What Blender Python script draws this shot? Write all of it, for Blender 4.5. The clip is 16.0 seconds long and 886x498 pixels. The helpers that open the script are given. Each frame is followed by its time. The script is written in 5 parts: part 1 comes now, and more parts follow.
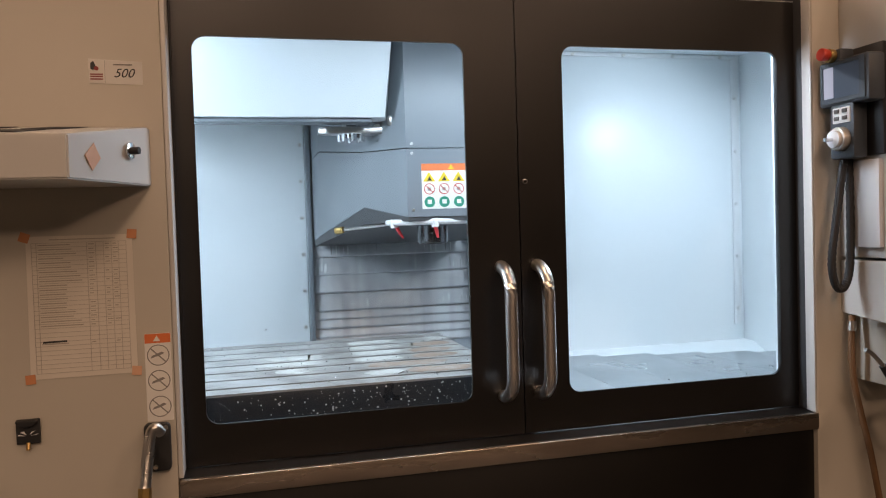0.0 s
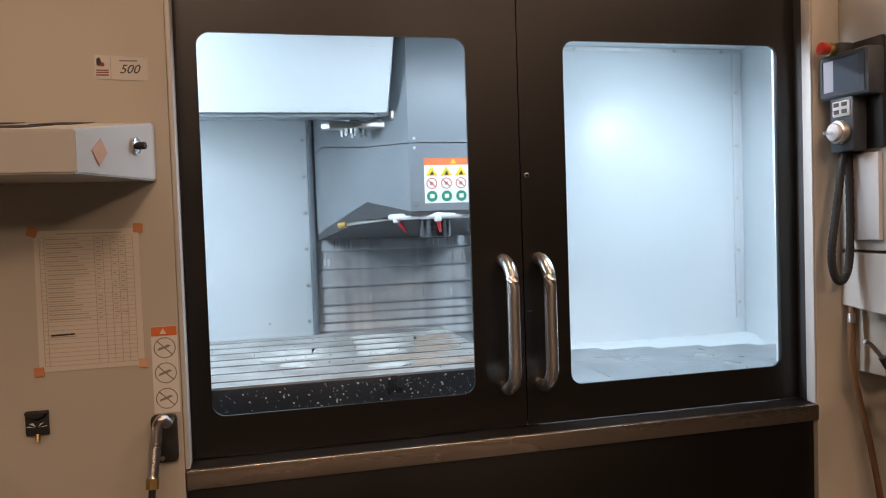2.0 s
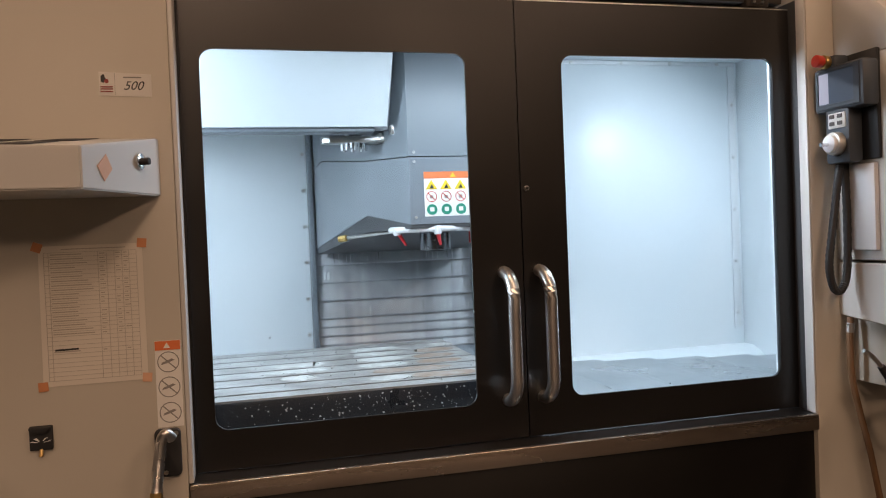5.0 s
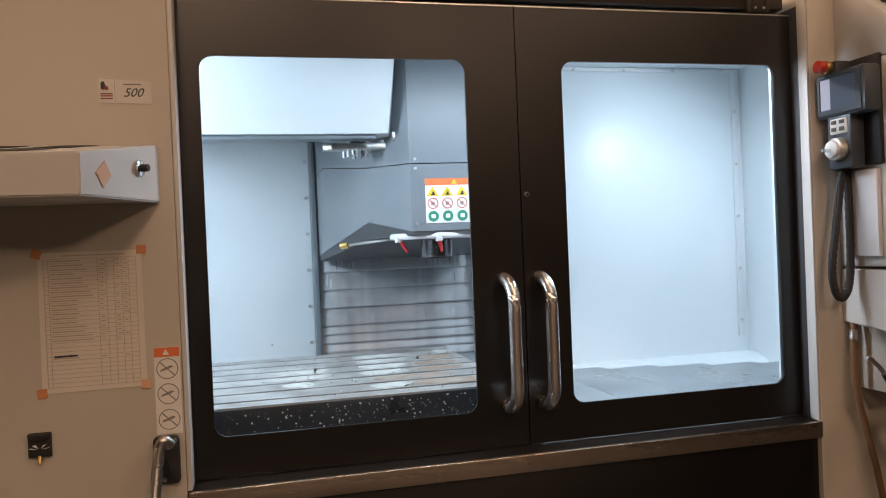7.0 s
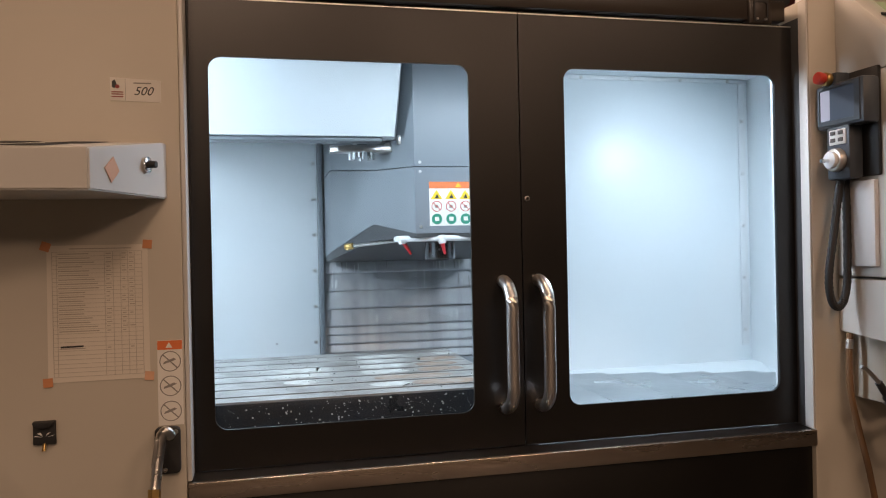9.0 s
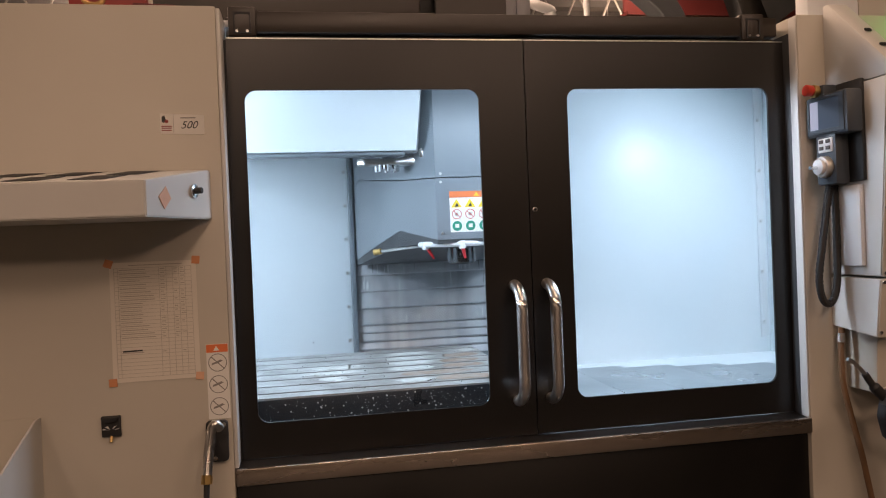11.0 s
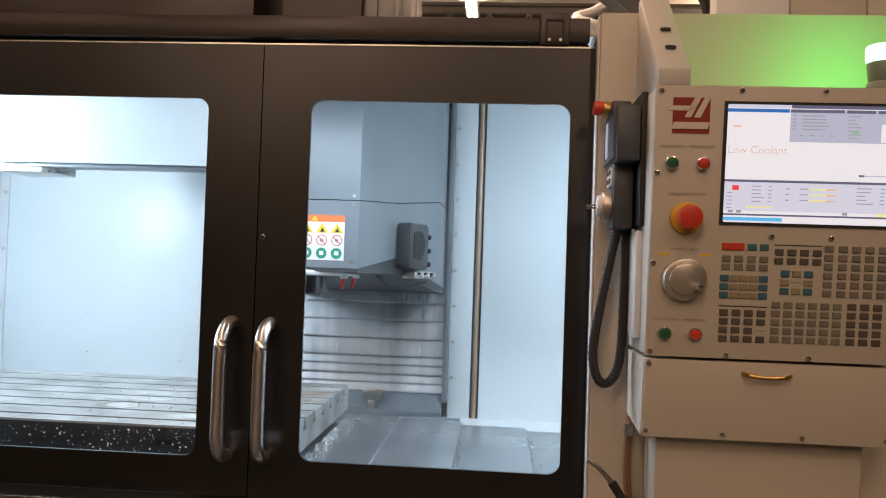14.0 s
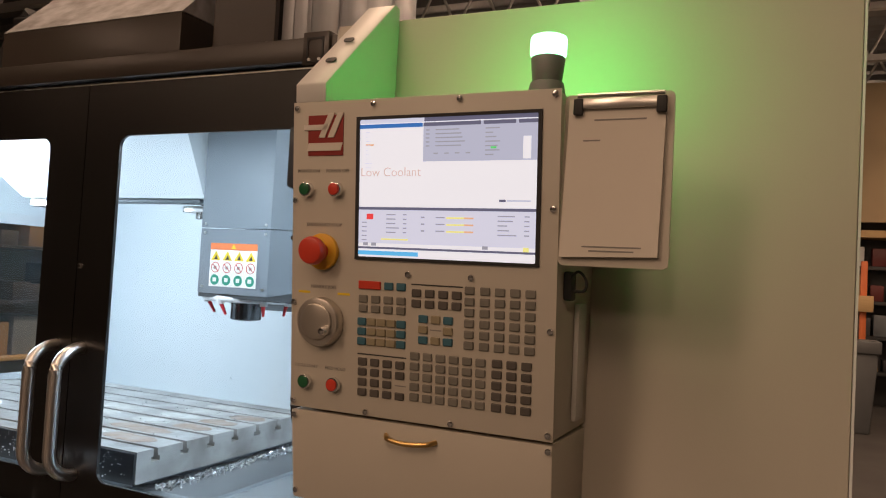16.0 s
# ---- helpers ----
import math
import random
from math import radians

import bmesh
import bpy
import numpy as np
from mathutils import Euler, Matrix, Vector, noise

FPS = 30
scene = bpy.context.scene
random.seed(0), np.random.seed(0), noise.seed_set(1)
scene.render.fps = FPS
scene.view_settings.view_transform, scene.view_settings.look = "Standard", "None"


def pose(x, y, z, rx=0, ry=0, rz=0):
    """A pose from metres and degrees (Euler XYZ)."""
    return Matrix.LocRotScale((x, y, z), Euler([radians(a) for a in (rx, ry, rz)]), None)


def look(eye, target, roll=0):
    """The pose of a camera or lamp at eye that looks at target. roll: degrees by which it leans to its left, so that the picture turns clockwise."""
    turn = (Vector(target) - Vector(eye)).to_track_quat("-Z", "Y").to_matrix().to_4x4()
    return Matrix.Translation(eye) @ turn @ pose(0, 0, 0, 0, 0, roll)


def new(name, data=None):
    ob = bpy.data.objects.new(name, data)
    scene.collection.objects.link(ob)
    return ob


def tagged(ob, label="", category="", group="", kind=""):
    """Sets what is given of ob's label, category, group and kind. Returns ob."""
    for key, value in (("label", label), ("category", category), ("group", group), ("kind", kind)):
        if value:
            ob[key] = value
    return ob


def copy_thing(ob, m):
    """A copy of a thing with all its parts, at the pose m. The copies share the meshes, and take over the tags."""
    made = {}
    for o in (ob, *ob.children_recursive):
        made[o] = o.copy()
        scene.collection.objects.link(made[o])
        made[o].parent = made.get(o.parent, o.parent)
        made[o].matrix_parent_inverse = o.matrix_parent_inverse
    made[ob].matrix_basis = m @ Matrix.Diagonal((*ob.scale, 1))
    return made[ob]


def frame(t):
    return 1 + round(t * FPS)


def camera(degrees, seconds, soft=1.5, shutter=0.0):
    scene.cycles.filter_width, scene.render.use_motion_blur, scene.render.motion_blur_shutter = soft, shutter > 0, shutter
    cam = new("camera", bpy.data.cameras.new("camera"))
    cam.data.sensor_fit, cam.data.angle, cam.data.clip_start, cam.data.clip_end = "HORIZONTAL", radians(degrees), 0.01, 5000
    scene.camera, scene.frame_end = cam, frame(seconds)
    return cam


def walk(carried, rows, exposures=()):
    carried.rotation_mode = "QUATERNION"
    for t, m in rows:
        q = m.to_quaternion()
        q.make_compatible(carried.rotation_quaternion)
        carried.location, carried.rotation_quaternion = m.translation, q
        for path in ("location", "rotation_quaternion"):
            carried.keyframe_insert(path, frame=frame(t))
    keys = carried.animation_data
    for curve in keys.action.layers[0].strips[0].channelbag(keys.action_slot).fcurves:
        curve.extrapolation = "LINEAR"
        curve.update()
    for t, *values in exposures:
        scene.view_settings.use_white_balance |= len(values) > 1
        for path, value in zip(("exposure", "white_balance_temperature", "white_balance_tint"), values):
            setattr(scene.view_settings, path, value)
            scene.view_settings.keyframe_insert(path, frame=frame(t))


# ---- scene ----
cam = camera(60.0, 16.0, soft=1.1)
# seconds, eye, target, roll
ROWS = [
    (0, (-0.6587, -1.7799, 1.3608), (-0.1711, 0.1587, 1.297), -1.79),
    (0.5, (-0.6572, -1.7823, 1.3628), (-0.1702, 0.1563, 1.2927), -1.87),
    (1, (-0.6589, -1.7847, 1.359), (-0.1725, 0.1539, 1.2859), -1.95),
    (1.5, (-0.6613, -1.7926, 1.3561), (-0.1767, 0.1462, 1.2792), -1.98),
    (2, (-0.6638, -1.7968, 1.3569), (-0.1825, 0.143, 1.2813), -1.94),
    (2.5, (-0.6687, -1.7964, 1.358), (-0.184, 0.1425, 1.283), -1.94),
    (3, (-0.6691, -1.8012, 1.3634), (-0.1922, 0.1397, 1.2903), -2.03),
    (3.5, (-0.6766, -1.8006, 1.3624), (-0.1912, 0.1384, 1.2938), -2.29),
    (4, (-0.6789, -1.8055, 1.362), (-0.187, 0.132, 1.3002), -2.29),
    (6.5, (-0.6667, -1.8073, 1.3489), (-0.1863, 0.1341, 1.328), -2.33),
    (7, (-0.6634, -1.8056, 1.3535), (-0.1859, 0.1364, 1.3322), -2.36),
    (7.5, (-0.6628, -1.8019, 1.3522), (-0.1814, 0.1393, 1.3356), -2.18),
    (8, (-0.6599, -1.8143, 1.3473), (-0.1814, 0.1276, 1.3332), -1.66),
    (8.5, (-0.654, -1.8264, 1.3465), (-0.184, 0.1176, 1.338), -1.31),
    (9, (-0.6476, -1.8422, 1.3419), (-0.1953, 0.106, 1.3368), -1.2),
    (11.3, (-0.6289, -2.1072, 1.3854), (-0.2923, -0.1359, 1.3644), -2.24),
    (11.5, (-0.5609, -2.1521, 1.3811), (-0.2425, -0.1777, 1.3639), -1.95),
    (12, (-0.4048, -2.1927, 1.3813), (-0.0836, -0.2187, 1.3639), -1.18),
    (12.5, (-0.2299, -2.0683, 1.3755), (0.0998, -0.0957, 1.361), 0),
    (13, (-0.0092, -1.9264, 1.4095), (0.2967, 0.0501, 1.4199), 0.12),
    (13.5, (0.2809, -1.8753, 1.4144), (0.2498, 0.1244, 1.4348), 1.48),
    (14, (0.5674, -1.8068, 1.4021), (0.4205, 0.1872, 1.4494), 1.94),
    (14.5, (0.8224, -1.7043, 1.4436), (0.5616, 0.2774, 1.5144), 2.06),
    (15, (1.1473, -1.6618, 1.4374), (0.5394, 0.2420, 1.5152), 3.07),
    (15.5, (1.4495, -1.5741, 1.4543), (0.6805, 0.2707, 1.5285), 2.99),
    (16, (1.6621, -1.3925, 1.4777), (0.8205, 0.4201, 1.5559), 3.18),
]
walk(cam, [(t, look(eye, target, roll)) for t, eye, target, roll in ROWS],
     [(0, 0.0, 6500, 11), (9.2, 0.0, 6500, 11), (11.3, 0.0, 6200, 12), (12.5, -0.02, 6350, 13), (13.5, -0.02, 6550, 11), (14.5, 0.03, 6550, 10), (16, 0.0, 6500, 10)])
# -- world --
# ---- light ----
world = bpy.data.worlds.new("world")
scene.world = world
world.use_nodes = True
wbg = world.node_tree.nodes["Background"]
wbg.inputs[0].default_value = (1.0, 0.76, 0.52, 1)
wbg.inputs[1].default_value = 0.03


def area(name, m, sx, sy, power, colour, spread=180):
    d = bpy.data.lights.new(name, "AREA")
    d.shape, d.size, d.size_y, d.energy, d.color = "RECTANGLE", sx, sy, power, colour
    d.spread = radians(spread)
    ob = new(name, d)
    ob.matrix_world = m
    return ob


WARM = (1.0, 0.66, 0.445)
COOL = (0.80, 0.895, 1.02)
# ceiling tubes of the hall, plus unseen fill lamps over and behind the mill
for lx, ly, pw_ in ((-5.0, -4.5, 64), (-1.0, -6.5, 140), (3.4, -5.5, 94), (-3.5, -10.0, 200), (2.5, -10.5, 190), (0.5, -3.0, 36), (-0.6, 0.4, 50), (-0.5, 3.2, 240), (3.2, 6.0, 110), (5.5, 9.5, 130), (-5.5, 6.5, 90)):
    area("hall_light", pose(lx, ly, 4.9, 0, 0, 90), 2.4, 0.3, pw_, WARM)
# light that the strip lights throw up at the roof deck
for lx, ly in ((0.15, 6.55), (4.5, 9.0), (-3.5, 10.5), (2.6, 16.0), (-0.6, 2.2)):
    area("hall_light", pose(lx, ly, 4.62, 180, 0, 90), 2.4, 0.3, 40, WARM)
# lamps inside the mill, high in its two front corners and over the doors
area("mill_light", look((1.42, 0.86, 2.03), (0.95, 1.10, 1.0)), 0.15, 0.15, 14.5, COOL)
area("mill_light", look((-1.62, 0.36, 1.76), (0.10, 1.15, 1.15)), 0.14, 0.26, 25.5, COOL)
area("mill_light", look((0.20, 0.135, 1.86), (0.20, 0.40, 0.95)), 1.05, 0.04, 14, COOL)
# the green signal lamp
pl = bpy.data.lights.new("signal_glow", "POINT")
pl.energy, pl.color, pl.shadow_soft_size = 2.3, (0.0, 1.0, 0.10), 0.028
new("signal_glow", pl).location = (1.299, -0.262, 1.845)

# ---- materials ----


def material(name, colour, rough=0.5, metal=0.0, second=None, scale=6.0, grain=80.0, bump=0.02, mix=0.5, stretch=(1, 1, 1), per=0.0, rvar=0.1, spec=0.5):
    m = bpy.data.materials.new(name)
    m.use_nodes = True
    n, l = m.node_tree.nodes, m.node_tree.links
    b = n["Principled BSDF"]
    b.inputs["Metallic"].default_value = metal
    b.inputs["Specular IOR Level"].default_value = spec
    tc = n.new("ShaderNodeTexCoord")
    mp = n.new("ShaderNodeMapping")
    mp.inputs["Scale"].default_value = stretch
    l.new(tc.outputs["Object"], mp.inputs["Vector"])
    big, fine = n.new("ShaderNodeTexNoise"), n.new("ShaderNodeTexNoise")
    big.inputs["Scale"].default_value, fine.inputs["Scale"].default_value = scale, grain
    big.inputs["Detail"].default_value, fine.inputs["Detail"].default_value = 6, 4
    l.new(mp.outputs[0], big.inputs["Vector"])
    l.new(mp.outputs[0], fine.inputs["Vector"])
    ramp = n.new("ShaderNodeValToRGB")
    ramp.color_ramp.elements[0].position, ramp.color_ramp.elements[1].position = 0.35, 0.70
    second = second or tuple(c * 0.86 for c in colour)
    ramp.color_ramp.elements[0].color = (*colour, 1)
    ramp.color_ramp.elements[1].color = (*(a * (1 - mix) + c * mix for a, c in zip(colour, second)), 1)
    l.new(big.outputs[0], ramp.inputs[0])
    last = ramp.outputs[0]
    if per:
        info, hsv = n.new("ShaderNodeObjectInfo"), n.new("ShaderNodeHueSaturation")
        mr = n.new("ShaderNodeMapRange")
        mr.inputs["To Min"].default_value, mr.inputs["To Max"].default_value = 1 - per, 1 + per
        l.new(info.outputs["Random"], mr.inputs[0])
        l.new(mr.outputs[0], hsv.inputs["Value"])
        l.new(last, hsv.inputs["Color"])
        last = hsv.outputs[0]
    l.new(last, b.inputs["Base Color"])
    mr2 = n.new("ShaderNodeMapRange")
    mr2.inputs["To Min"].default_value, mr2.inputs["To Max"].default_value = max(0.02, rough - rvar), min(1, rough + rvar)
    l.new(big.outputs[0], mr2.inputs[0])
    l.new(mr2.outputs[0], b.inputs["Roughness"])
    if bump:
        bp = n.new("ShaderNodeBump")
        bp.inputs["Strength"].default_value, bp.inputs["Distance"].default_value = bump, 0.002
        l.new(fine.outputs[0], bp.inputs["Height"])
        l.new(bp.outputs[0], b.inputs["Normal"])
    return m


def glow(name, colour, strength):
    m = bpy.data.materials.new(name)
    m.use_nodes = True
    b = m.node_tree.nodes["Principled BSDF"]
    b.inputs["Base Color"].default_value = (*(c * 0.5 for c in colour), 1)
    b.inputs["Emission Color"].default_value = (*colour, 1)
    b.inputs["Emission Strength"].default_value = strength
    b.inputs["Roughness"].default_value = 0.3
    return m


def pane_material(name, tint, gloss_rough=0.02):
    m = bpy.data.materials.new(name)
    m.use_nodes = True
    n, l = m.node_tree.nodes, m.node_tree.links
    n.remove(n["Principled BSDF"])
    tr, gl, mx, fr = n.new("ShaderNodeBsdfTransparent"), n.new("ShaderNodeBsdfGlossy"), n.new("ShaderNodeMixShader"), n.new("ShaderNodeLayerWeight")
    tr.inputs[0].default_value = (*tint, 1)
    gl.inputs["Roughness"].default_value = gloss_rough
    fr.inputs["Blend"].default_value = 0.5
    pw, ad = n.new("ShaderNodeMath"), n.new("ShaderNodeMath")
    pw.operation, pw.inputs[1].default_value = "POWER", 4.0
    ad.operation, ad.inputs[1].default_value, ad.inputs[2].default_value = "MULTIPLY_ADD", 0.7, 0.022
    l.new(fr.outputs["Facing"], pw.inputs[0])
    l.new(pw.outputs[0], ad.inputs[0])
    l.new(ad.outputs[0], mx.inputs[0])
    l.new(tr.outputs[0], mx.inputs[1])
    l.new(gl.outputs[0], mx.inputs[2])
    l.new(mx.outputs[0], n["Material Output"].inputs[0])
    return m


M = {}
M["beige"] = material("beige_machine_paint", (0.53, 0.495, 0.425), 0.45, second=(0.48, 0.44, 0.37), scale=2.5, grain=260, bump=0.06)
M["beige_light"] = material("pale_grey_paint", (0.62, 0.61, 0.58), 0.42, scale=3, grain=260, bump=0.05)
M["black"] = material("black_door_paint", (0.0018, 0.0012, 0.0008), 0.34, second=(0.0030, 0.0020, 0.0014), scale=3, grain=300, bump=0.06, spec=0.68)
# door's black paint, browner and lighter: hall light's sheen put into the colour
M["black_sheen"] = material("hall_sheen_black_paint", (0.036, 0.028, 0.0225), 0.38, second=(0.046, 0.036, 0.029), scale=3, grain=300, bump=0.06)
M["matt_black"] = material("black_rubber", (0.018, 0.018, 0.019), 0.6, scale=20, grain=200, bump=0.05)
M["white"] = material("white_enclosure_paint", (0.78, 0.82, 0.84), 0.37, second=(0.73, 0.78, 0.80), scale=1.6, grain=60, bump=0.02, rvar=0.06)
M["white_plain"] = material("white_panel_paint", (0.76, 0.77, 0.78), 0.4, scale=4, grain=200, bump=0.03)
M["grey"] = material("blue_grey_casting_paint", (0.20, 0.222, 0.245), 0.36, second=(0.15, 0.172, 0.19), scale=5, grain=120, bump=0.05)
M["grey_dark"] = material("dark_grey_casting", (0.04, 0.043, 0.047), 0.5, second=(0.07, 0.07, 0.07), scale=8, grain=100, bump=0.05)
M["steel"] = material("brushed_stainless", (0.62, 0.60, 0.57), 0.30, 1.0, scale=4, grain=160, bump=0.05, stretch=(1, 12, 12))
M["sill"] = material("scuffed_stainless_sill", (0.66, 0.57, 0.48), 0.28, 1.0, second=(0.36, 0.30, 0.25), scale=5, grain=120, bump=0.05, stretch=(0.6, 3, 3), mix=0.8)
M["rack_steel"] = material("dull_rack_steel", (0.36, 0.33, 0.30), 0.34, 0.9, second=(0.20, 0.18, 0.16), scale=14, grain=120, bump=0.05, mix=0.8)
M["handle"] = material("handle_steel", (0.88, 0.85, 0.81), 0.32, 1.0, scale=8, grain=160, bump=0.02)
M["chrome"] = material("polished_steel", (0.75, 0.75, 0.75), 0.16, 1.0, scale=10, grain=100, bump=0.0)
M["slat"] = material("oily_steel_cover", (0.50, 0.51, 0.525), 0.40, 0.35, second=(0.22, 0.22, 0.225), scale=3.6, grain=26, bump=0.10, mix=0.7, stretch=(3, 1, 1.2), per=0.13)
M["drip_pale"] = material("dried_coolant_run", (0.60, 0.61, 0.62), 0.5, scale=30, bump=0.02)
M["drip_dark"] = material("oil_run", (0.20, 0.20, 0.205), 0.35, 0.3, scale=30, bump=0.02)
M["way"] = material("wet_steel_way_cover", (0.42, 0.45, 0.47), 0.30, 0.7, second=(0.30, 0.33, 0.35), scale=4, grain=60, bump=0.03, mix=0.8, per=0.08)
M["table"] = material("ground_iron_table", (0.56, 0.56, 0.55), 0.36, 0.35, second=(0.25, 0.235, 0.22), scale=7.5, grain=90, bump=0.04, mix=0.9, per=0.07)
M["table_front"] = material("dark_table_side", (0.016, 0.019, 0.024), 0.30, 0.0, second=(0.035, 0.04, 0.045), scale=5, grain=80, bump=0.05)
M["nose"] = material("dark_spindle_steel", (0.16, 0.165, 0.175), 0.25, 0.9, scale=20, bump=0.02)
M["lamp_grey"] = material("grey_lamp_base", (0.20, 0.21, 0.20), 0.45, scale=20, bump=0.02)
M["chips"] = material("metal_chips", (0.62, 0.64, 0.65), 0.3, 0.9, scale=60, grain=200, bump=0.1, per=0.2)
M["paper"] = material("paper", (0.78, 0.75, 0.70), 0.8, scale=5, grain=300, bump=0.02)
M["paper_dull"] = material("yellowed_paper", (0.70, 0.65, 0.57), 0.8, scale=3, grain=300, bump=0.02)
M["ink"] = material("grey_ink", (0.27, 0.255, 0.24), 0.8, bump=0)
M["row_ink"] = material("pale_print", (0.43, 0.39, 0.33), 0.8, bump=0)
M["faint"] = material("faint_grey_ink", (0.46, 0.42, 0.36), 0.8, bump=0)
M["tape"] = material("orange_tape", (0.60, 0.25, 0.11), 0.6, scale=40, grain=200, bump=0.05)
M["tape_pale"] = material("peach_tape", (0.72, 0.42, 0.27), 0.6, scale=40, grain=200, bump=0.05)
M["orange"] = material("orange_warning_band", (0.75, 0.19, 0.06), 0.45, bump=0)
M["sign_white"] = material("white_sticker", (0.80, 0.78, 0.74), 0.45, bump=0)
M["sign_black"] = material("black_print", (0.03, 0.03, 0.03), 0.5, bump=0)
M["sign_yellow"] = material("yellow_print", (0.80, 0.58, 0.03), 0.45, bump=0)
M["sign_green"] = material("green_print", (0.02, 0.25, 0.16), 0.45, bump=0)
M["sign_red"] = material("red_print", (0.55, 0.05, 0.04), 0.45, bump=0)
M["logo_red"] = material("dark_red_badge", (0.28, 0.03, 0.025), 0.4, bump=0)
M["red"] = material("red_plastic", (0.62, 0.055, 0.03), 0.35, scale=20, bump=0.02)
M["green_btn"] = material("green_plastic", (0.02, 0.12, 0.05), 0.3, bump=0.0)
M["yellow"] = material("yellow_plastic", (0.75, 0.42, 0.03), 0.4, bump=0.0)
M["key_grey"] = material("grey_key", (0.19, 0.18, 0.155), 0.5, scale=40, bump=0.02, per=0.1)
M["key_dark"] = material("dark_key", (0.095, 0.085, 0.075), 0.5, scale=40, bump=0.02, per=0.1)
M["key_blue"] = material("blue_key", (0.045, 0.14, 0.19), 0.5, scale=40, bump=0.02)
M["key_tan"] = material("tan_key", (0.30, 0.26, 0.17), 0.5, scale=40, bump=0.02)
M["jog"] = material("cast_aluminium_dial", (0.60, 0.56, 0.50), 0.35, 0.8, scale=30, bump=0.05)
M["pendant"] = material("dark_blue_grey_plastic", (0.055, 0.065, 0.078), 0.42, scale=20, grain=300, bump=0.05)
M["hose"] = material("brown_rubber_hose", (0.17, 0.09, 0.04), 0.55, scale=30, bump=0.05)
M["copper"] = material("brown_guide_rod", (0.52, 0.37, 0.26), 0.38, 0.25, scale=10, bump=0.02)
M["brass"] = material("brass", (0.62, 0.42, 0.16), 0.35, 1.0, scale=30, bump=0.02)
M["red_plastic"] = material("red_nozzle", (0.65, 0.03, 0.04), 0.35, bump=0)
M["concrete"] = material("shop_floor_concrete", (0.050, 0.047, 0.045), 0.6, second=(0.034, 0.032, 0.031), scale=1.2, grain=40, bump=0.1)
M["wall"] = material("hall_wall_paint", (0.10, 0.09, 0.075), 0.7, scale=0.6, grain=30, bump=0.05)
M["deck"] = material("ribbed_roof_deck", (0.24, 0.235, 0.23), 0.6, second=(0.15, 0.145, 0.14), scale=1.0, grain=30, bump=0.05)
M["truss"] = material("white_truss_paint", (0.60, 0.58, 0.55), 0.5, scale=3, bump=0.02)
M["maroon"] = material("maroon_steel", (0.13, 0.022, 0.02), 0.5, scale=3, bump=0.02)
M["duct"] = material("galvanised_sheet", (0.62, 0.63, 0.66), 0.33, 0.35, second=(0.40, 0.41, 0.44), scale=5, grain=50, bump=0.04, mix=0.8, stretch=(2, 2, 0.4))
M["sheet_stained"] = material("stained_bare_sheet", (0.66, 0.66, 0.68), 0.42, 0.15, second=(0.22, 0.21, 0.21), scale=11, grain=60, bump=0.05, mix=0.8, stretch=(1, 1.6, 1))
M["bin"] = material("grey_plastic_bin", (0.10, 0.105, 0.11), 0.5, scale=8, bump=0.05)
M["beige_cream"] = material("cream_partition_paint", (0.42, 0.31, 0.18), 0.6, scale=2, grain=40, bump=0.03)
M["wood"] = material("pale_wood", (0.52, 0.36, 0.18), 0.6, second=(0.40, 0.26, 0.12), scale=4, grain=60, bump=0.05, stretch=(1, 8, 8))
M["shelf_orange"] = material("orange_rack_paint", (0.62, 0.15, 0.04), 0.5, scale=5, bump=0.02)
M["box_a"] = material("cardboard", (0.32, 0.22, 0.13), 0.8, scale=5, bump=0.05, per=0.3)
M["box_b"] = material("dark_stock", (0.06, 0.06, 0.065), 0.5, scale=5, bump=0.05, per=0.5)
M["glass"] = pane_material("door_glass", (0.90, 0.94, 0.95))
M["screen_glass"] = material("dark_screen", (0.035, 0.04, 0.05), 0.12, scale=5, bump=0)
M["scr_white"] = glow("screen_white", (0.93, 0.93, 1.0), 0.72)
M["scr_grey"] = glow("screen_grey", (0.47, 0.49, 0.63), 0.80)
M["scr_pale"] = glow("screen_pale", (0.66, 0.67, 0.82), 0.80)
M["scr_dark"] = glow("screen_dark_bar", (0.12, 0.12, 0.19), 0.85)
M["scr_blue"] = glow("screen_blue", (0.03, 0.14, 0.42), 0.95)
M["scr_cyan"] = glow("screen_light_blue", (0.10, 0.42, 0.75), 0.95)
M["scr_green"] = glow("screen_green", (0.10, 0.60, 0.15), 0.9)
M["scr_orange"] = glow("screen_orange", (0.70, 0.42, 0.24), 0.9)
M["scr_yellow"] = glow("screen_yellow", (0.80, 0.75, 0.25), 0.9)
M["scr_msg"] = glow("screen_message", (0.58, 0.46, 0.42), 0.9)
M["scr_red"] = glow("screen_red", (0.75, 0.06, 0.06), 0.9)
M["scr_text"] = glow("screen_text", (0.33, 0.33, 0.40), 0.8)
M["beacon"] = glow("lit_signal_lens", (0.30, 1.0, 0.45), 5.0)
M["tube"] = glow("fluorescent_tube", (1.0, 0.86, 0.66), 16.0)
M["pend_screen"] = glow("pendant_screen_glow", (0.10, 0.13, 0.19), 0.12)

# ---- mesh helpers ----


def bm_box(x0, x1, y0, y1, z0, z1, bevel=0.0, bm=None, segs=2):
    b = bmesh.new()
    bmesh.ops.create_cube(b, size=1, matrix=Matrix.Translation(((x0 + x1) / 2, (y0 + y1) / 2, (z0 + z1) / 2)) @ Matrix.Diagonal((x1 - x0, y1 - y0, z1 - z0, 1)))
    if bevel:
        bmesh.ops.bevel(b, geom=list(b.edges), offset=bevel, segments=segs, affect="EDGES", profile=0.5)
    return join(bm, b)


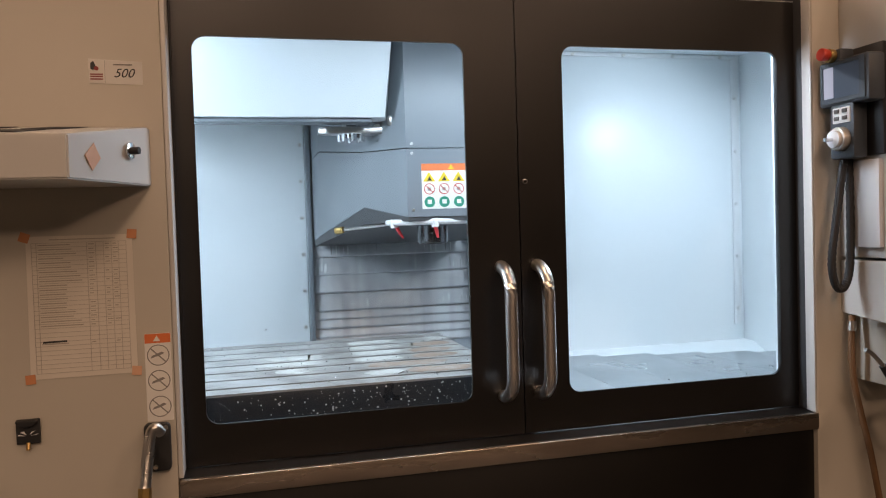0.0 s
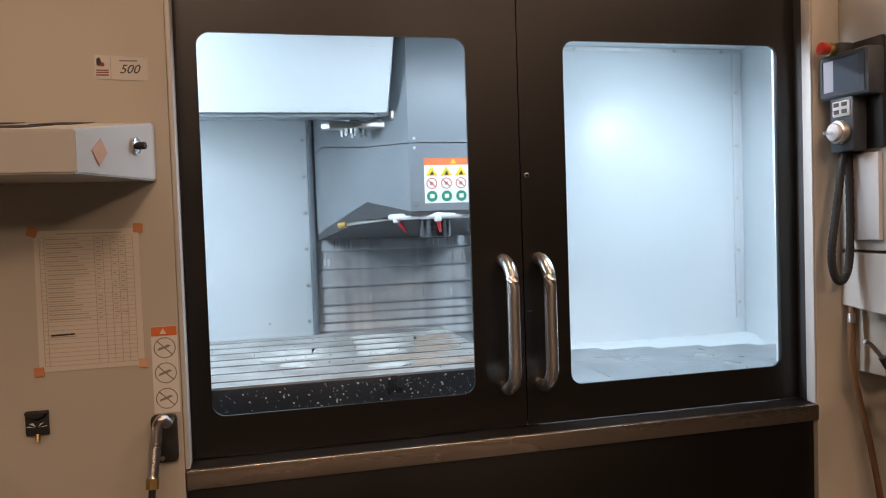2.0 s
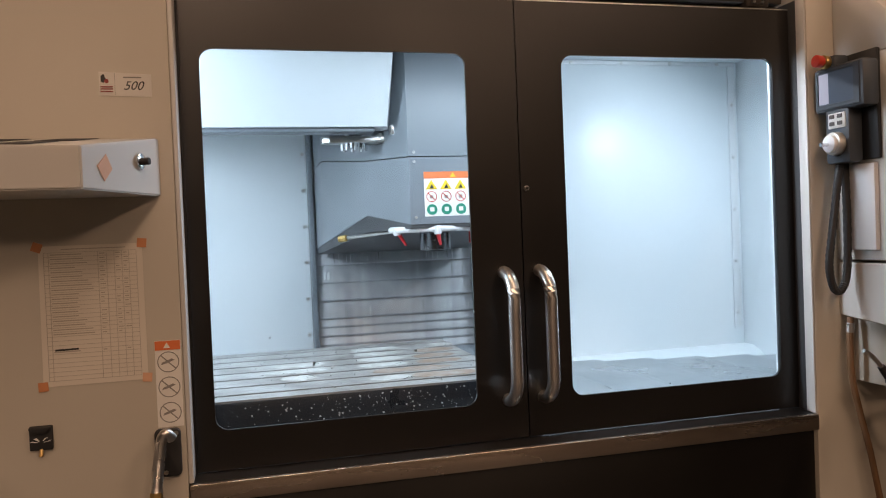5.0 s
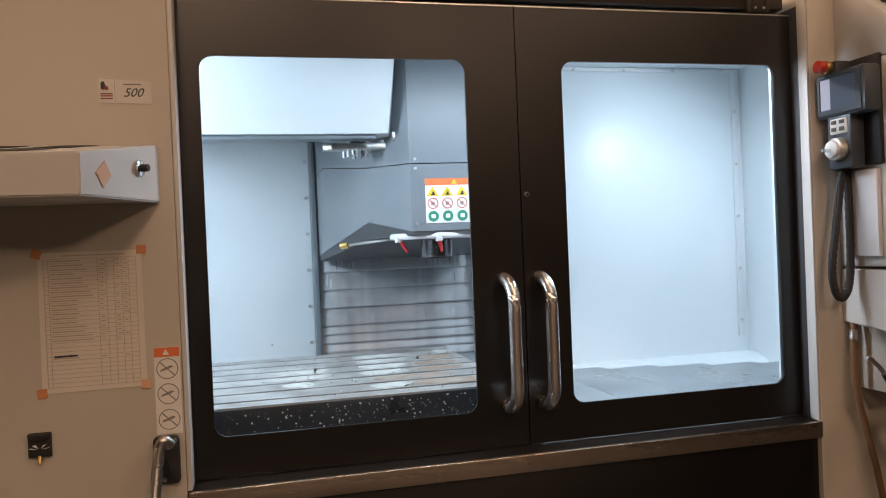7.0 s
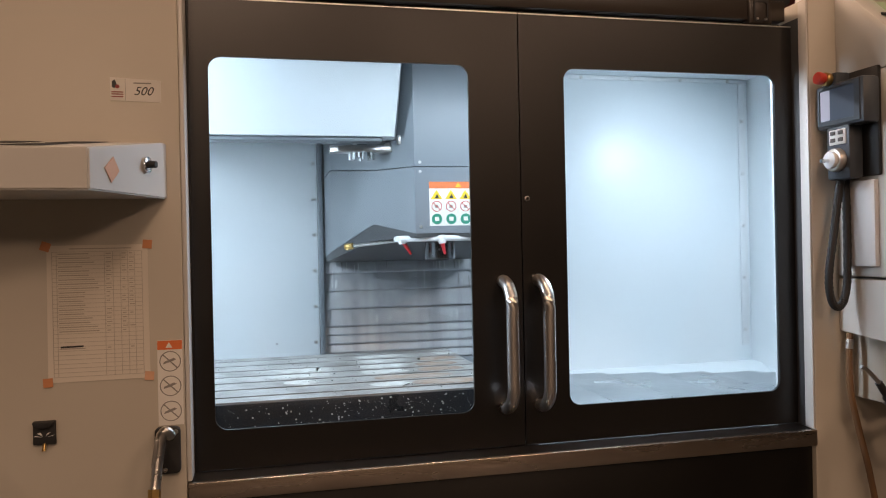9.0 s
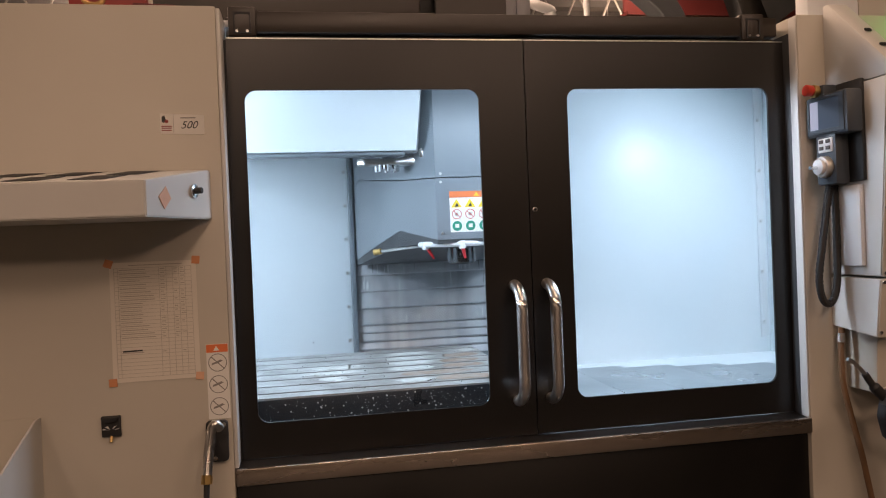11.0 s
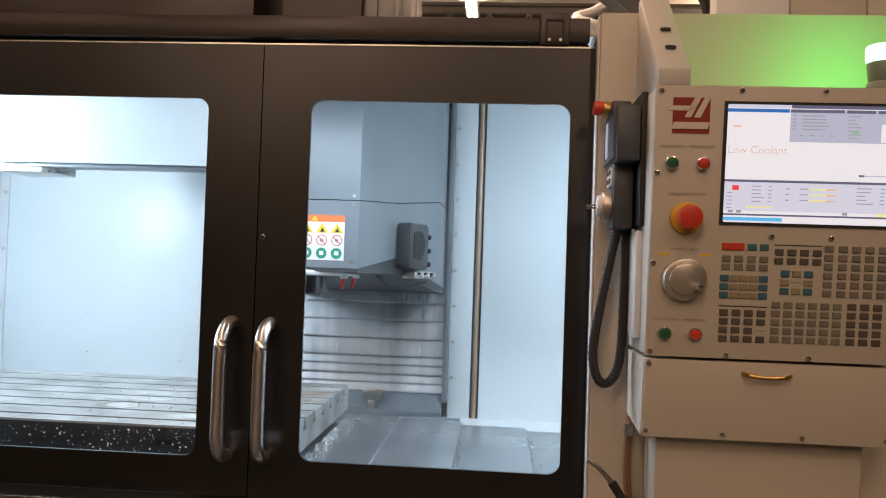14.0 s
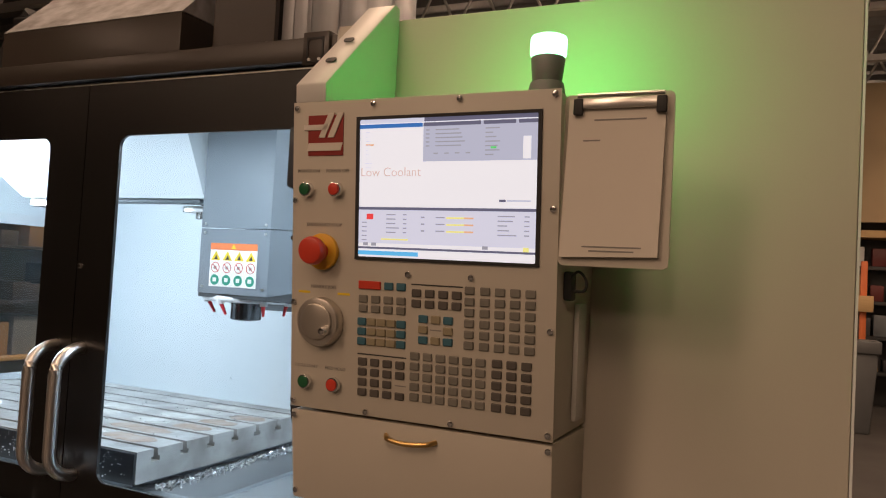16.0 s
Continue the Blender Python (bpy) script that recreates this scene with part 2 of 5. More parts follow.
def join(bm, b):
    if bm is None:
        return b
    me = bpy.data.meshes.new("tmp")
    b.to_mesh(me)
    b.free()
    bm.from_mesh(me)
    bpy.data.meshes.remove(me)
    return bm


def bm_rod(a, b, r, r2=None, segs=20, bm=None, bevel=0.0):
    """A round bar from a to b."""
    a, b = Vector(a), Vector(b)
    d = b - a
    q = bmesh.new()
    m = Matrix.Translation((a + b) / 2) @ d.to_track_quat("Z", "Y").to_matrix().to_4x4()
    bmesh.ops.create_cone(q, cap_ends=True, segments=segs, radius1=r, radius2=r if r2 is None else r2, depth=d.length, matrix=m)
    if bevel:
        rim = [e for e in q.edges if any(len(f.verts) > 4 for f in e.link_faces)]
        bmesh.ops.bevel(q, geom=rim, offset=bevel, segments=2, affect="EDGES", profile=0.5)
    return join(bm, q)


def bm_prism(points, axis, lo, hi, bevel=0.0, bm=None):
    """Points in the plane across the axis, extruded from lo to hi."""
    b = bmesh.new()

    def at(u, v, w):
        return (w, u, v) if axis == "x" else (u, w, v) if axis == "y" else (u, v, w)

    lower = [b.verts.new(at(u, v, lo)) for u, v in points]
    upper = [b.verts.new(at(u, v, hi)) for u, v in points]
    b.faces.new(lower)
    b.faces.new(upper)
    for k in range(len(points)):
        j = (k + 1) % len(points)
        b.faces.new((lower[k], lower[j], upper[j], upper[k]))
    bmesh.ops.recalc_face_normals(b, faces=b.faces)
    if bevel:
        bmesh.ops.bevel(b, geom=list(b.edges), offset=bevel, segments=2, affect="EDGES", profile=0.5)
    return join(bm, b)


def bm_tube(path, r, segs=10, bm=None):
    """A round tube swept along a list of places."""
    pts = [Vector(p) for p in path]
    b, rings = bmesh.new(), []
    up = Vector((0.13, 0.21, 0.97)).normalized()
    for k, p in enumerate(pts):
        t = (pts[min(k + 1, len(pts) - 1)] - pts[max(k - 1, 0)]).normalized()
        s = t.cross(up).normalized()
        u = s.cross(t)
        rr = r[k] if isinstance(r, (list, tuple)) else r
        rings.append([b.verts.new(p + rr * (math.cos(a) * s + math.sin(a) * u)) for a in (2 * math.pi * i / segs for i in range(segs))])
    for q, w in zip(rings, rings[1:]):
        for i in range(segs):
            b.faces.new((q[i], q[(i + 1) % segs], w[(i + 1) % segs], w[i]))
    b.faces.new(rings[0])
    b.faces.new(rings[-1])
    bmesh.ops.recalc_face_normals(b, faces=b.faces)
    return join(bm, b)


def curve_points(ctrl, n=10):
    """A smooth line through the given places."""
    c = [Vector(p) for p in ctrl]
    c = [2 * c[0] - c[1], *c, 2 * c[-1] - c[-2]]
    out = []
    for k in range(1, len(c) - 2):
        for i in range(n):
            t = i / n
            p0, p1, p2, p3 = c[k - 1 : k + 3]
            out.append(0.5 * (2 * p1 + (p2 - p0) * t + (2 * p0 - 5 * p1 + 4 * p2 - p3) * t * t + (3 * p1 - p0 - 3 * p2 + p3) * t ** 3))
    return [*out, c[-2]]


def round_rect(x0, x1, z0, z1, r, n=6):
    pts = []
    for cx, cz, a0 in ((x1 - r, z1 - r, 0), (x0 + r, z1 - r, 90), (x0 + r, z0 + r, 180), (x1 - r, z0 + r, 270)):
        pts += [(cx + r * math.cos(radians(a0 + 90 * i / n)), cz + r * math.sin(radians(a0 + 90 * i / n))) for i in range(n + 1)]
    return pts


def bm_plate_hole(outer, hole, r, axis, lo, hi, n=6, bm=None):
    """A plate across the axis with one rounded opening through it. outer, hole: u0, u1, v0, v1."""
    b = bmesh.new()

    def at(u, v, w):
        return (w, u, v) if axis == "x" else (u, w, v) if axis == "y" else (u, v, w)

    o = [(outer[1], outer[3]), (outer[0], outer[3]), (outer[0], outer[2]), (outer[1], outer[2])]
    i = round_rect(*hole, r, n)
    sides = []
    for w in (lo, hi):
        ov, iv = [b.verts.new(at(*p, w)) for p in o], [b.verts.new(at(*p, w)) for p in i]
        sides.append((ov, iv))
        for c in range(4):
            arc = iv[c * (n + 1) : (c + 1) * (n + 1)]
            for a, d in zip(arc, arc[1:]):
                b.faces.new((ov[c], a, d))
            b.faces.new((ov[c], arc[-1], iv[((c + 1) * (n + 1)) % len(iv)], ov[(c + 1) % 4]))
    for ring in (0, 1):
        p, q = sides[0][ring], sides[1][ring]
        for k in range(len(p)):
            j = (k + 1) % len(p)
            b.faces.new((p[k], p[j], q[j], q[k]))
    bmesh.ops.recalc_face_normals(b, faces=b.faces)
    return join(bm, b)


def mesh_of(name, bm, mat, smooth=True):
    me = bpy.data.meshes.new(name)
    bm.to_mesh(me)
    bm.free()
    me.materials.append(mat)
    if smooth:
        me.shade_smooth()
        me.set_sharp_from_angle(angle=radians(32))
    return me


def thing(name, loc, label, category, group="", kind=""):
    ob = new(name)
    ob.empty_display_size = 0.05
    ob.location = loc
    return tagged(ob, label, category, group, kind)


def part(name, bm, mat, parent, label=""):
    """One mesh, built in world coordinates, under a thing or a part."""
    ob = new(name, mesh_of(name, bm, mat))
    ob.parent = parent
    if parent.type == "EMPTY":
        ob.matrix_parent_inverse = Matrix.Translation(-parent.location)
    return tagged(ob, label)


def piece(name, me, parent, m, label=""):
    """One more object on a shared mesh, at the pose m in the world."""
    ob = new(name, me)
    ob.parent = parent
    if parent.type == "EMPTY":
        ob.matrix_parent_inverse = Matrix.Translation(-parent.location)
    ob.matrix_basis = m
    return tagged(ob, label)


def single(name, bm, mat, label, category, group="", kind=""):
    return tagged(new(name, mesh_of(name, bm, mat)), label, category, group, kind)


# ---- the hall ----
single("floor", bm_box(-14, 14, -16, 30, -0.2, 0.0), M["concrete"], "worn grey concrete shop floor", "floor", kind="structure")
b = bm_box(-14.2, 14.2, -16.2, 30.2, 5.45, 5.6)
for k in range(77):
    bm_box(-14, 14, -15.8 + 0.6 * k, -15.56 + 0.6 * k, 5.33, 5.452, bm=b)
single("ceiling", b, M["deck"], "dim ribbed metal roof deck", "ceiling", kind="structure")
for nm, v in (("wall_south", (-14.2, 14.2, -16.2, -16, 0, 5.4)), ("wall_north", (-14.2, 14.2, 30, 30.2, 0, 5.4)), ("wall_west", (-14.2, -14, -16, 30, 0, 5.4)), ("wall_east", (14, 14.2, -16, 30, 0, 5.4))):
    single(nm, bm_box(*v), M["wall"], "plain tan painted hall wall", "wall", kind="structure")


def truss(y):
    t = thing("roof_truss", (0, y, 4.6), "pale painted open-web steel roof truss", "truss", "trusses under the roof deck")
    part("top_chord", bm_box(-13.9, 13.9, y - 0.05, y + 0.05, 5.28, 5.451), M["truss"], t)
    part("bottom_chord", bm_box(-13.9, 13.9, y - 0.05, y + 0.05, 4.60, 4.68), M["truss"], t)
    w = bmesh.new()
    for k in range(46):
        x = -13.8 + 0.6 * k
        bm_rod((x, y, 4.66), (x + 0.3, y, 5.30), 0.018, segs=6, bm=w)
        bm_rod((x + 0.3, y, 5.30), (x + 0.6, y, 4.66), 0.018, segs=6, bm=w)
    part("web", w, M["truss"], t)
    return t


t0 = truss(5.0)
for k in range(1, 10):
    copy_thing(t0, pose(0, 5.0 + 2.4 * k, 4.6))


def tube_light(x, y, z=4.42):
    t = thing("ceiling_light", (x, y, z), "lit fluorescent strip light hung under the trusses", "light", "hall lights")
    part("housing", bm_box(x - 0.08, x + 0.08, y - 1.2, y + 1.2, z + 0.03, z + 0.10, 0.01), M["truss"], t)
    for dx in (-0.035, 0.035):
        part("tube", bm_rod((x + dx, y - 1.18, z + 0.012), (x + dx, y + 1.18, z + 0.012), 0.016, segs=10), M["tube"], t)
    for dy in (-1.0, 1.0):
        part("hanger", bm_rod((x, y + dy, z + 0.09), (x, y + dy, 5.46), 0.006, segs=6), M["truss"], t)
    return t


# hung on rods from the trusses
l0 = tube_light(0.15, 6.55)
for lx, ly in ((4.5, 9.0), (-3.5, 10.5), (2.6, 16.0), (-1.0, 18.0), (6.5, 17.0), (-6.0, 18.0)):
    copy_thing(l0, pose(lx, ly, 4.42))

# ---- the milling machine's housing ----
mill = thing("milling_machine_housing", (0, 0.8, 0), "large beige sheet-metal milling machine housing with white inside", "machine")
PY = -0.065
part("front_panel", bm_box(-2.75, -0.825, PY, 0.09, 0.06, 1.99, 0.004), M["beige"], mill, "beige front panel")
part("front_panel", bm_box(0.78, 1.742, PY, 0.09, 0.06, 1.99, 0.004), M["beige"], mill, "beige front panel")
for s, x in ((-1, -0.829), (1, 0.784)):
    w = bm_prism([(0.086, 1.935), (0.30, 1.935), (0.30, 1.965), (0.086, 1.988)], "x", x - 0.004, x + 0.004)
    part("gusset", w, M["beige_light"], mill)
    for j, (yy, zz) in enumerate(((0.12, 1.955), (0.19, 1.953))):
        part("gusset_bolt", bm_rod((x - s * 0.003, yy, zz), (x - s * 0.010, yy, zz), 0.008, segs=10, bevel=0.001), M["matt_black"], mill)
part("jamb", bm_box(-0.8245, -0.8145, PY + 0.003, 0.085, 0.835, 1.985, 0.002), M["beige_light"], mill)
part("jamb_seal", bm_box(-0.8143, -0.8085, 0.004, 0.085, 0.835, 1.925, 0.002), M["matt_black"], mill)
part("jamb", bm_box(0.7755, 0.7795, PY + 0.002, -0.030, 0.835, 1.985, 0.0015), M["beige_light"], mill)
part("jamb_seal", bm_box(0.7765, 0.7795, -0.0298, 0.085, 0.835, 1.945, 0.001), M["grey_dark"], mill, "dark grey door seal")
part("lower_panel", bm_box(-0.823, 0.778, PY + 0.012, 0.06, 0.08, 0.790, 0.003), M["black"], mill, "black lower front panel")
part("sill", bm_prism([(PY - 0.004, 0.790), (PY + 0.007, 0.790), (PY + 0.007, 0.833), (PY - 0.004, 0.832)], "x", -0.8225, 0.782, 0.002), M["sill"], mill, "scuffed stainless door sill")
# steel sill's top face, painted black for its reflection of the dark doors
part("sill_track", bm_prism([(PY + 0.0072, 0.790), (0.06, 0.790), (0.06, 0.837), (-0.02, 0.835), (PY + 0.0072, 0.831)], "x", -0.8225, 0.777), M["black"], mill, "sill top, black for the dark door it reflects")
part("edge_trim", bm_box(1.7425, 1.7465, PY - 0.001, PY + 0.03, 0.06, 1.99), M["white_plain"], mill, "pale panel edge")
part("plinth", bm_box(-2.7, 1.70, 0.0, 2.2, 0.0, 0.06), M["matt_black"], mill)
# header over the doors
part("header_rail", bm_box(-0.80, 0.764, 0.006, 0.0505, 1.945, 2.000, 0.003), M["black_sheen"], mill)
part("header_lip", bm_box(-0.80, 0.765, 0.030, 0.075, 1.926, 1.943, 0.002), M["black_sheen"], mill)
# plate added behind the header to stop inside light showing over the doors
part("header_back", bm_box(-0.812, 0.764, 0.0755, 0.088, 1.88, 1.968), M["black_sheen"], mill)
for x in (-0.765, 0.681):
    part("roller_bracket", bm_box(x - 0.035, x + 0.035, -0.004, 0.045, 1.932, 2.008, 0.004), M["black_sheen"], mill)
    part("roller_rim", bm_plate_hole((x - 0.022, x + 0.022, 1.938, 1.994), (x - 0.018, x + 0.018, 1.942, 1.990), 0.008, "y", -0.0065, -0.003), M["matt_black"], mill)
    for dx in (-0.022, 0.022):
        part("roller_bolt", bm_rod((x + dx * 0.6, -0.0095, 1.944), (x + dx * 0.6, -0.003, 1.944), 0.0036, segs=8), M["steel"], mill)
# sheet added over the pale roof top so that it reads dark
part("roof_skin", bm_prism([(0.051, 1.995), (0.80, 2.206), (0.80, 2.212), (0.051, 2.001)], "x", -0.812, 0.764), M["black_sheen"], mill, "dark sheet added over the roof, hall sheen in its colour")
# inside skin
BY = 1.70
part("back_panel", bm_box(-1.82, -0.412, BY, BY + 0.03, 0.60, 2.20, 0.002), M["white"], mill)
part("back_panel", bm_box(0.352, 0.452, BY, BY + 0.03, 0.60, 2.20, 0.002), M["white"], mill)
part("back_panel", bm_box(0.492, 1.82, BY, BY + 0.03, 0.60, 2.20, 0.002), M["white"], mill)
part("back_recess", bm_box(-0.42, 0.50, BY + 0.06, BY + 0.09, 0.55, 2.20), M["white"], mill)
for x0, x1 in ((-1.85, -1.82), (1.82, 1.832)):
    slant = Matrix(((1, 0.055 if x0 > 0 else -0.055, 0, -0.0935 if x0 > 0 else 0.0935), (0, 1, 0, 0), (0, 0, 1, 0), (0, 0, 0, 1)))
    skin = []
    skin.append(part("side_panel", bm_plate_hole((0.09, BY + 0.03, 0.06, 2.20), (0.42, 1.36, 0.90, 1.63), 0.02, "x", x0, x1), M["white"], mill))
    xm = x0 if x0 > 0 else x1
    sg = -1 if x0 > 0 else 1
    skin.append(part("window_trim", bm_plate_hole((0.37, 1.41, 0.85, 1.68), (0.42, 1.36, 0.90, 1.63), 0.02, "x", min(xm, xm + sg * 0.014), max(xm, xm + sg * 0.014)), M["white_plain"], mill))
    w = part("side_window", bm_box((x0 + x1) / 2 - 0.003, (x0 + x1) / 2 + 0.003, 0.415, 1.365, 0.895, 1.635), M["glass"], mill)
    w.visible_shadow = False
    if x0 > 0:
        for o in skin + [w]:
            o.data.transform(slant)
part("inner_front", bm_box(-1.82, -0.826, 0.092, 0.11, 0.60, 2.0), M["white"], mill)
part("inner_front", bm_box(0.790, 1.740, 0.092, 0.11, 0.60, 2.0), M["white"], mill)
part("inner_sill", bm_prism([(0.062, 0.79), (0.11, 0.79), (0.30, 0.60), (0.062, 0.60)], "x", -1.82, 1.735), M["white"], mill)
roof = part("roof", bm_prism([(0.06, 1.972), (0.80, 2.18), (1.73, 2.18), (1.73, 2.20), (0.79, 2.20), (0.06, 1.99)], "x", -1.85, 1.745), M["white"], mill)
for v in roof.data.vertices:
    if v.co.x > 0:
        v.co.x = 1.7385 + 0.055 * v.co.y
part("pan", bm_box(-1.82, 1.74, 0.11, BY, 0.56, 0.60), M["white"], mill)
part("chip_tray_back", bm_prism([(1.30, 0.60), (1.70, 0.60), (1.70, 0.72), (1.62, 0.72)], "x", -1.82, 1.82), M["white"], mill)
# angle strips with screws at the inner corners and along the column
for x in (-1.80, 1.785):
    part("corner_strip", bm_box(x - 0.022, x + 0.022, BY - 0.006, BY - 0.001, 0.80, 2.17, 0.001), M["white_plain"], mill)
part("top_strip", bm_box(0.50, 1.80, BY - 0.010, BY - 0.002, 2.158, 2.177, 0.002), M["white_plain"], mill)
screw = mesh_of("screw", bm_rod((0, -0.006, 0), (0, 0, 0), 0.0075, 0.009, segs=8), M["steel"])
for k in range(8):
    z = 0.90 + 0.163 * k
    piece("screw", screw, mill, Matrix.Translation((-0.428, BY - 0.001, z + 0.02)))
    piece("screw", screw, mill, Matrix.Translation((0.368, BY - 0.001, z)))
for k in range(5):
    piece("screw", screw, mill, Matrix.Translation((1.782, BY - 0.006, 0.88 + 0.27 * k)))
    piece("screw", screw, mill, Matrix.Translation((-1.797, BY - 0.006, 0.88 + 0.27 * k)))
for k in range(5):
    piece("screw", screw, mill, Matrix.Translation((0.62 + 0.27 * k, BY - 0.010, 2.166)))
rivet = mesh_of("rivet", bm_rod((0, -0.003, 0), (0, 0, 0), 0.0035, 0.005, segs=8), M["grey"])
for x, z in ((-0.91, 0.92), (-0.603, 0.92), (-1.37, 1.13), (-1.36, 0.947)):
    piece("rivet", rivet, mill, Matrix.Translation((x, BY, z)))
part("guide_rod", bm_rod((0.472, BY + 0.012, 0.72), (0.472, BY + 0.012, 2.2), 0.011), M["copper"], mill, "brown vertical guide rod")
part("recess_strip", bm_box(0.452, 0.492, BY + 0.03, BY + 0.04, 0.6, 2.2), M["grey"], mill)

# ---- sliding doors ----


def door(x0, x1, hole, handle_x, label):
    d = thing("machine_door", ((x0 + x1) / 2, 0.02, 0.84), label, "door", "pair of machine doors")
    frame_ = part("door_panel", bm_plate_hole((x0, x1, 0.838, 1.926), hole, 0.030, "y", 0.0, 0.008, 8), M["black"], d, "black painted door panel")
    h0, h1, h2, h3 = hole
    w = part("window_pane", bm_prism(round_rect(h0 - 0.012, h1 + 0.012, h2 - 0.012, h3 + 0.012, 0.03, 8), "y", 0.0085, 0.0135), M["glass"], d)
    w.visible_shadow = False
    z0, z1, yb, r, rc_ = 0.936, 1.254, -0.074, 0.0155, 0.062
    pts = [(handle_x, 0.0, z1)]
    pts += [(handle_x, yb * math.sin(radians(a)) * 0.999 + 0.0, z1 - rc_ * (1 - math.cos(radians(a)))) for a in range(10, 91, 10)]
    pts += [(handle_x, yb, z1 - rc_ - k * (z1 - z0 - 2 * rc_) / 8) for k in range(1, 8)]
    pts += [(handle_x, yb * math.sin(radians(a)), z0 + rc_ * (1 - math.cos(radians(a)))) for a in range(90, 9, -10)]
    pts += [(handle_x, 0.0, z0)]
    part("handle", bm_tube(pts, r, 16), M["handle"], d, "brushed stainless pull handle")
    # thin steel strip along the door's top
    part("top_trim", bm_box(x0, x1, -0.001, 0.011, 1.9262, 1.9292), M["steel"], d, "thin steel strip on the top edge")
    return d


door(-0.808, -0.0165, (-0.767, -0.147, 0.929, 1.793), -0.068, "black machine door with rounded window and steel handle, closed")
# unseen strips added behind the doors; they block mill light at the gap
part("overlap_strip", bm_box(-0.060, -0.0175, 0.030, 0.036, 0.84, 1.925), M["black"], mill)
part("overlap_strip", bm_box(-0.0165, 0.030, 0.030, 0.036, 0.84, 1.925), M["black"], mill)
part("overlap_seal", bm_box(-0.030, 0.000, 0.0365, 0.042, 0.84, 1.925), M["matt_black"], mill)
dr = door(-0.0135, 0.776, (0.106, 0.723, 0.929, 1.793), 0.026, "black machine door with rounded window and lock bolt, closed")
part("lock_bolt", bm_rod((0.0, -0.006, 1.46), (0.0, 0.002, 1.46), 0.0065, segs=16, bevel=0.001), M["steel"], dr)
part("lock_socket", bm_rod((0.0, -0.0075, 1.46), (0.0, -0.005, 1.46), 0.0045, segs=6), M["matt_black"], dr)

# ---- column cover of overlapping steel plates ----
col = thing("column_cover", (-0.03, 1.66, 0.80), "oily grey steel column cover of overlapping plates", "cover")
for x0, x1 in ((-0.412, -0.392), (0.332, 0.352)):
    part("guide_rail", bm_box(x0, x1, 1.61, BY, 0.80, 2.15, 0.002), M["grey"], col)
# the upper plates are drawn out, the lowest four pushed together
def cover_plate(h):
    return mesh_of("plate", bm_prism([(-0.004, 0.0), (-0.004, -0.007), (0.006, -0.007), (0.014, h + 0.004), (0.008, h + 0.004)], "x", -0.362, 0.362, 0.0008), M["slat"])


H = 0.080
rs = random.Random(21)
low, tall = cover_plate(0.040), cover_plate(H)
LIPS = [0.84 + 0.040 * k for k in range(4)] + [1.000 + H * k for k in range(14)]
for k, z in enumerate(LIPS):
    piece("plate", tall if k > 3 else low, col, pose(-0.03, 1.640 + rs.uniform(-0.002, 0.002), z, 0, rs.uniform(-0.25, 0.25), 0))
runs = [mesh_of("drip_mark", bm_box(-w, w, -0.0010, 0.0, 0.0, h, 0.0003, segs=1), M[kd]) for w, h, kd in ((0.0014, 0.060, "drip_dark"), (0.0020, 0.045, "drip_dark"), (0.0012, 0.066, "drip_pale"), (0.0028, 0.034, "drip_pale"), (0.0016, 0.024, "drip_pale"))]
for z in LIPS[4:13]:
    for _ in range(rs.choice((7, 9, 12))):
        up = rs.uniform(0.001, 0.012)
        piece("drip_mark", rs.choice(runs), col, pose(rs.uniform(-0.375, 0.315), 1.6368 + 0.143 * up, z + up, -8.1, rs.uniform(-1, 1), 0))
part("backing", bm_box(-0.391, 0.331, 1.66, 1.675, 0.80, 2.16), M["grey_dark"], col)
part("foot_plate", bm_prism([(1.56, 0.74), (1.66, 0.74), (1.66, 0.84), (1.645, 0.84), (1.60, 0.765), (1.56, 0.765)], "x", -0.36, 0.33, 0.002), M["grey"], col)
part("foot_bracket", bm_box(-0.02, 0.065, 1.585, 1.60, 0.80, 0.85, 0.003), M["steel"], col)
part("foot_stem", bm_box(0.008, 0.038, 1.583, 1.60, 0.74, 0.80, 0.002), M["steel"], col)
part("trough", bm_prism([(1.42, 0.700), (1.56, 0.700), (1.56, 0.745), (1.545, 0.745), (1.54, 0.715), (1.42, 0.712)], "x", -0.40, 0.42, 0.002), M["grey"], col)

# ---- work table ----
TZ, TB, TY0, TY1, TX0, TX1 = 0.952, 0.862, 0.205, 1.035, -1.36, 0.022
tab = thing("work_table", (-0.66, 0.62, TB), "machined iron work table with long T-slots, chips on it", "table")
prof = [(TY0 + 0.004, TB), (TY1, TB), (TY1, TZ)]
for k in range(7):
    c = TY1 - 0.075 - k * 0.1135
    prof += [(c + 0.0085, TZ), (c + 0.0085, TZ - 0.022), (c + 0.017, TZ - 0.022), (c + 0.017, TZ - 0.036), (c - 0.017, TZ - 0.036), (c - 0.017, TZ - 0.022), (c - 0.0085, TZ - 0.022), (c - 0.0085, TZ)]
prof += [(TY0 + 0.004, TZ)]
part("table_slab", bm_prism(prof, "x", TX0, TX1), M["table"], tab)
# front plate in a near-black tone, far darker than the slab
part("front_face", bm_box(TX0 + 0.002, TX1 - 0.002, TY0 - 0.004, TY0 + 0.003, TB, TZ - 0.004, 0.002), M["table_front"], tab, "near-black front face of the table")
single("saddle", bm_box(-0.75, -0.02, 0.30, 1.02, 0.60, TB, 0.01), M["grey"], "blue-grey cast saddle under the work table", "saddle")

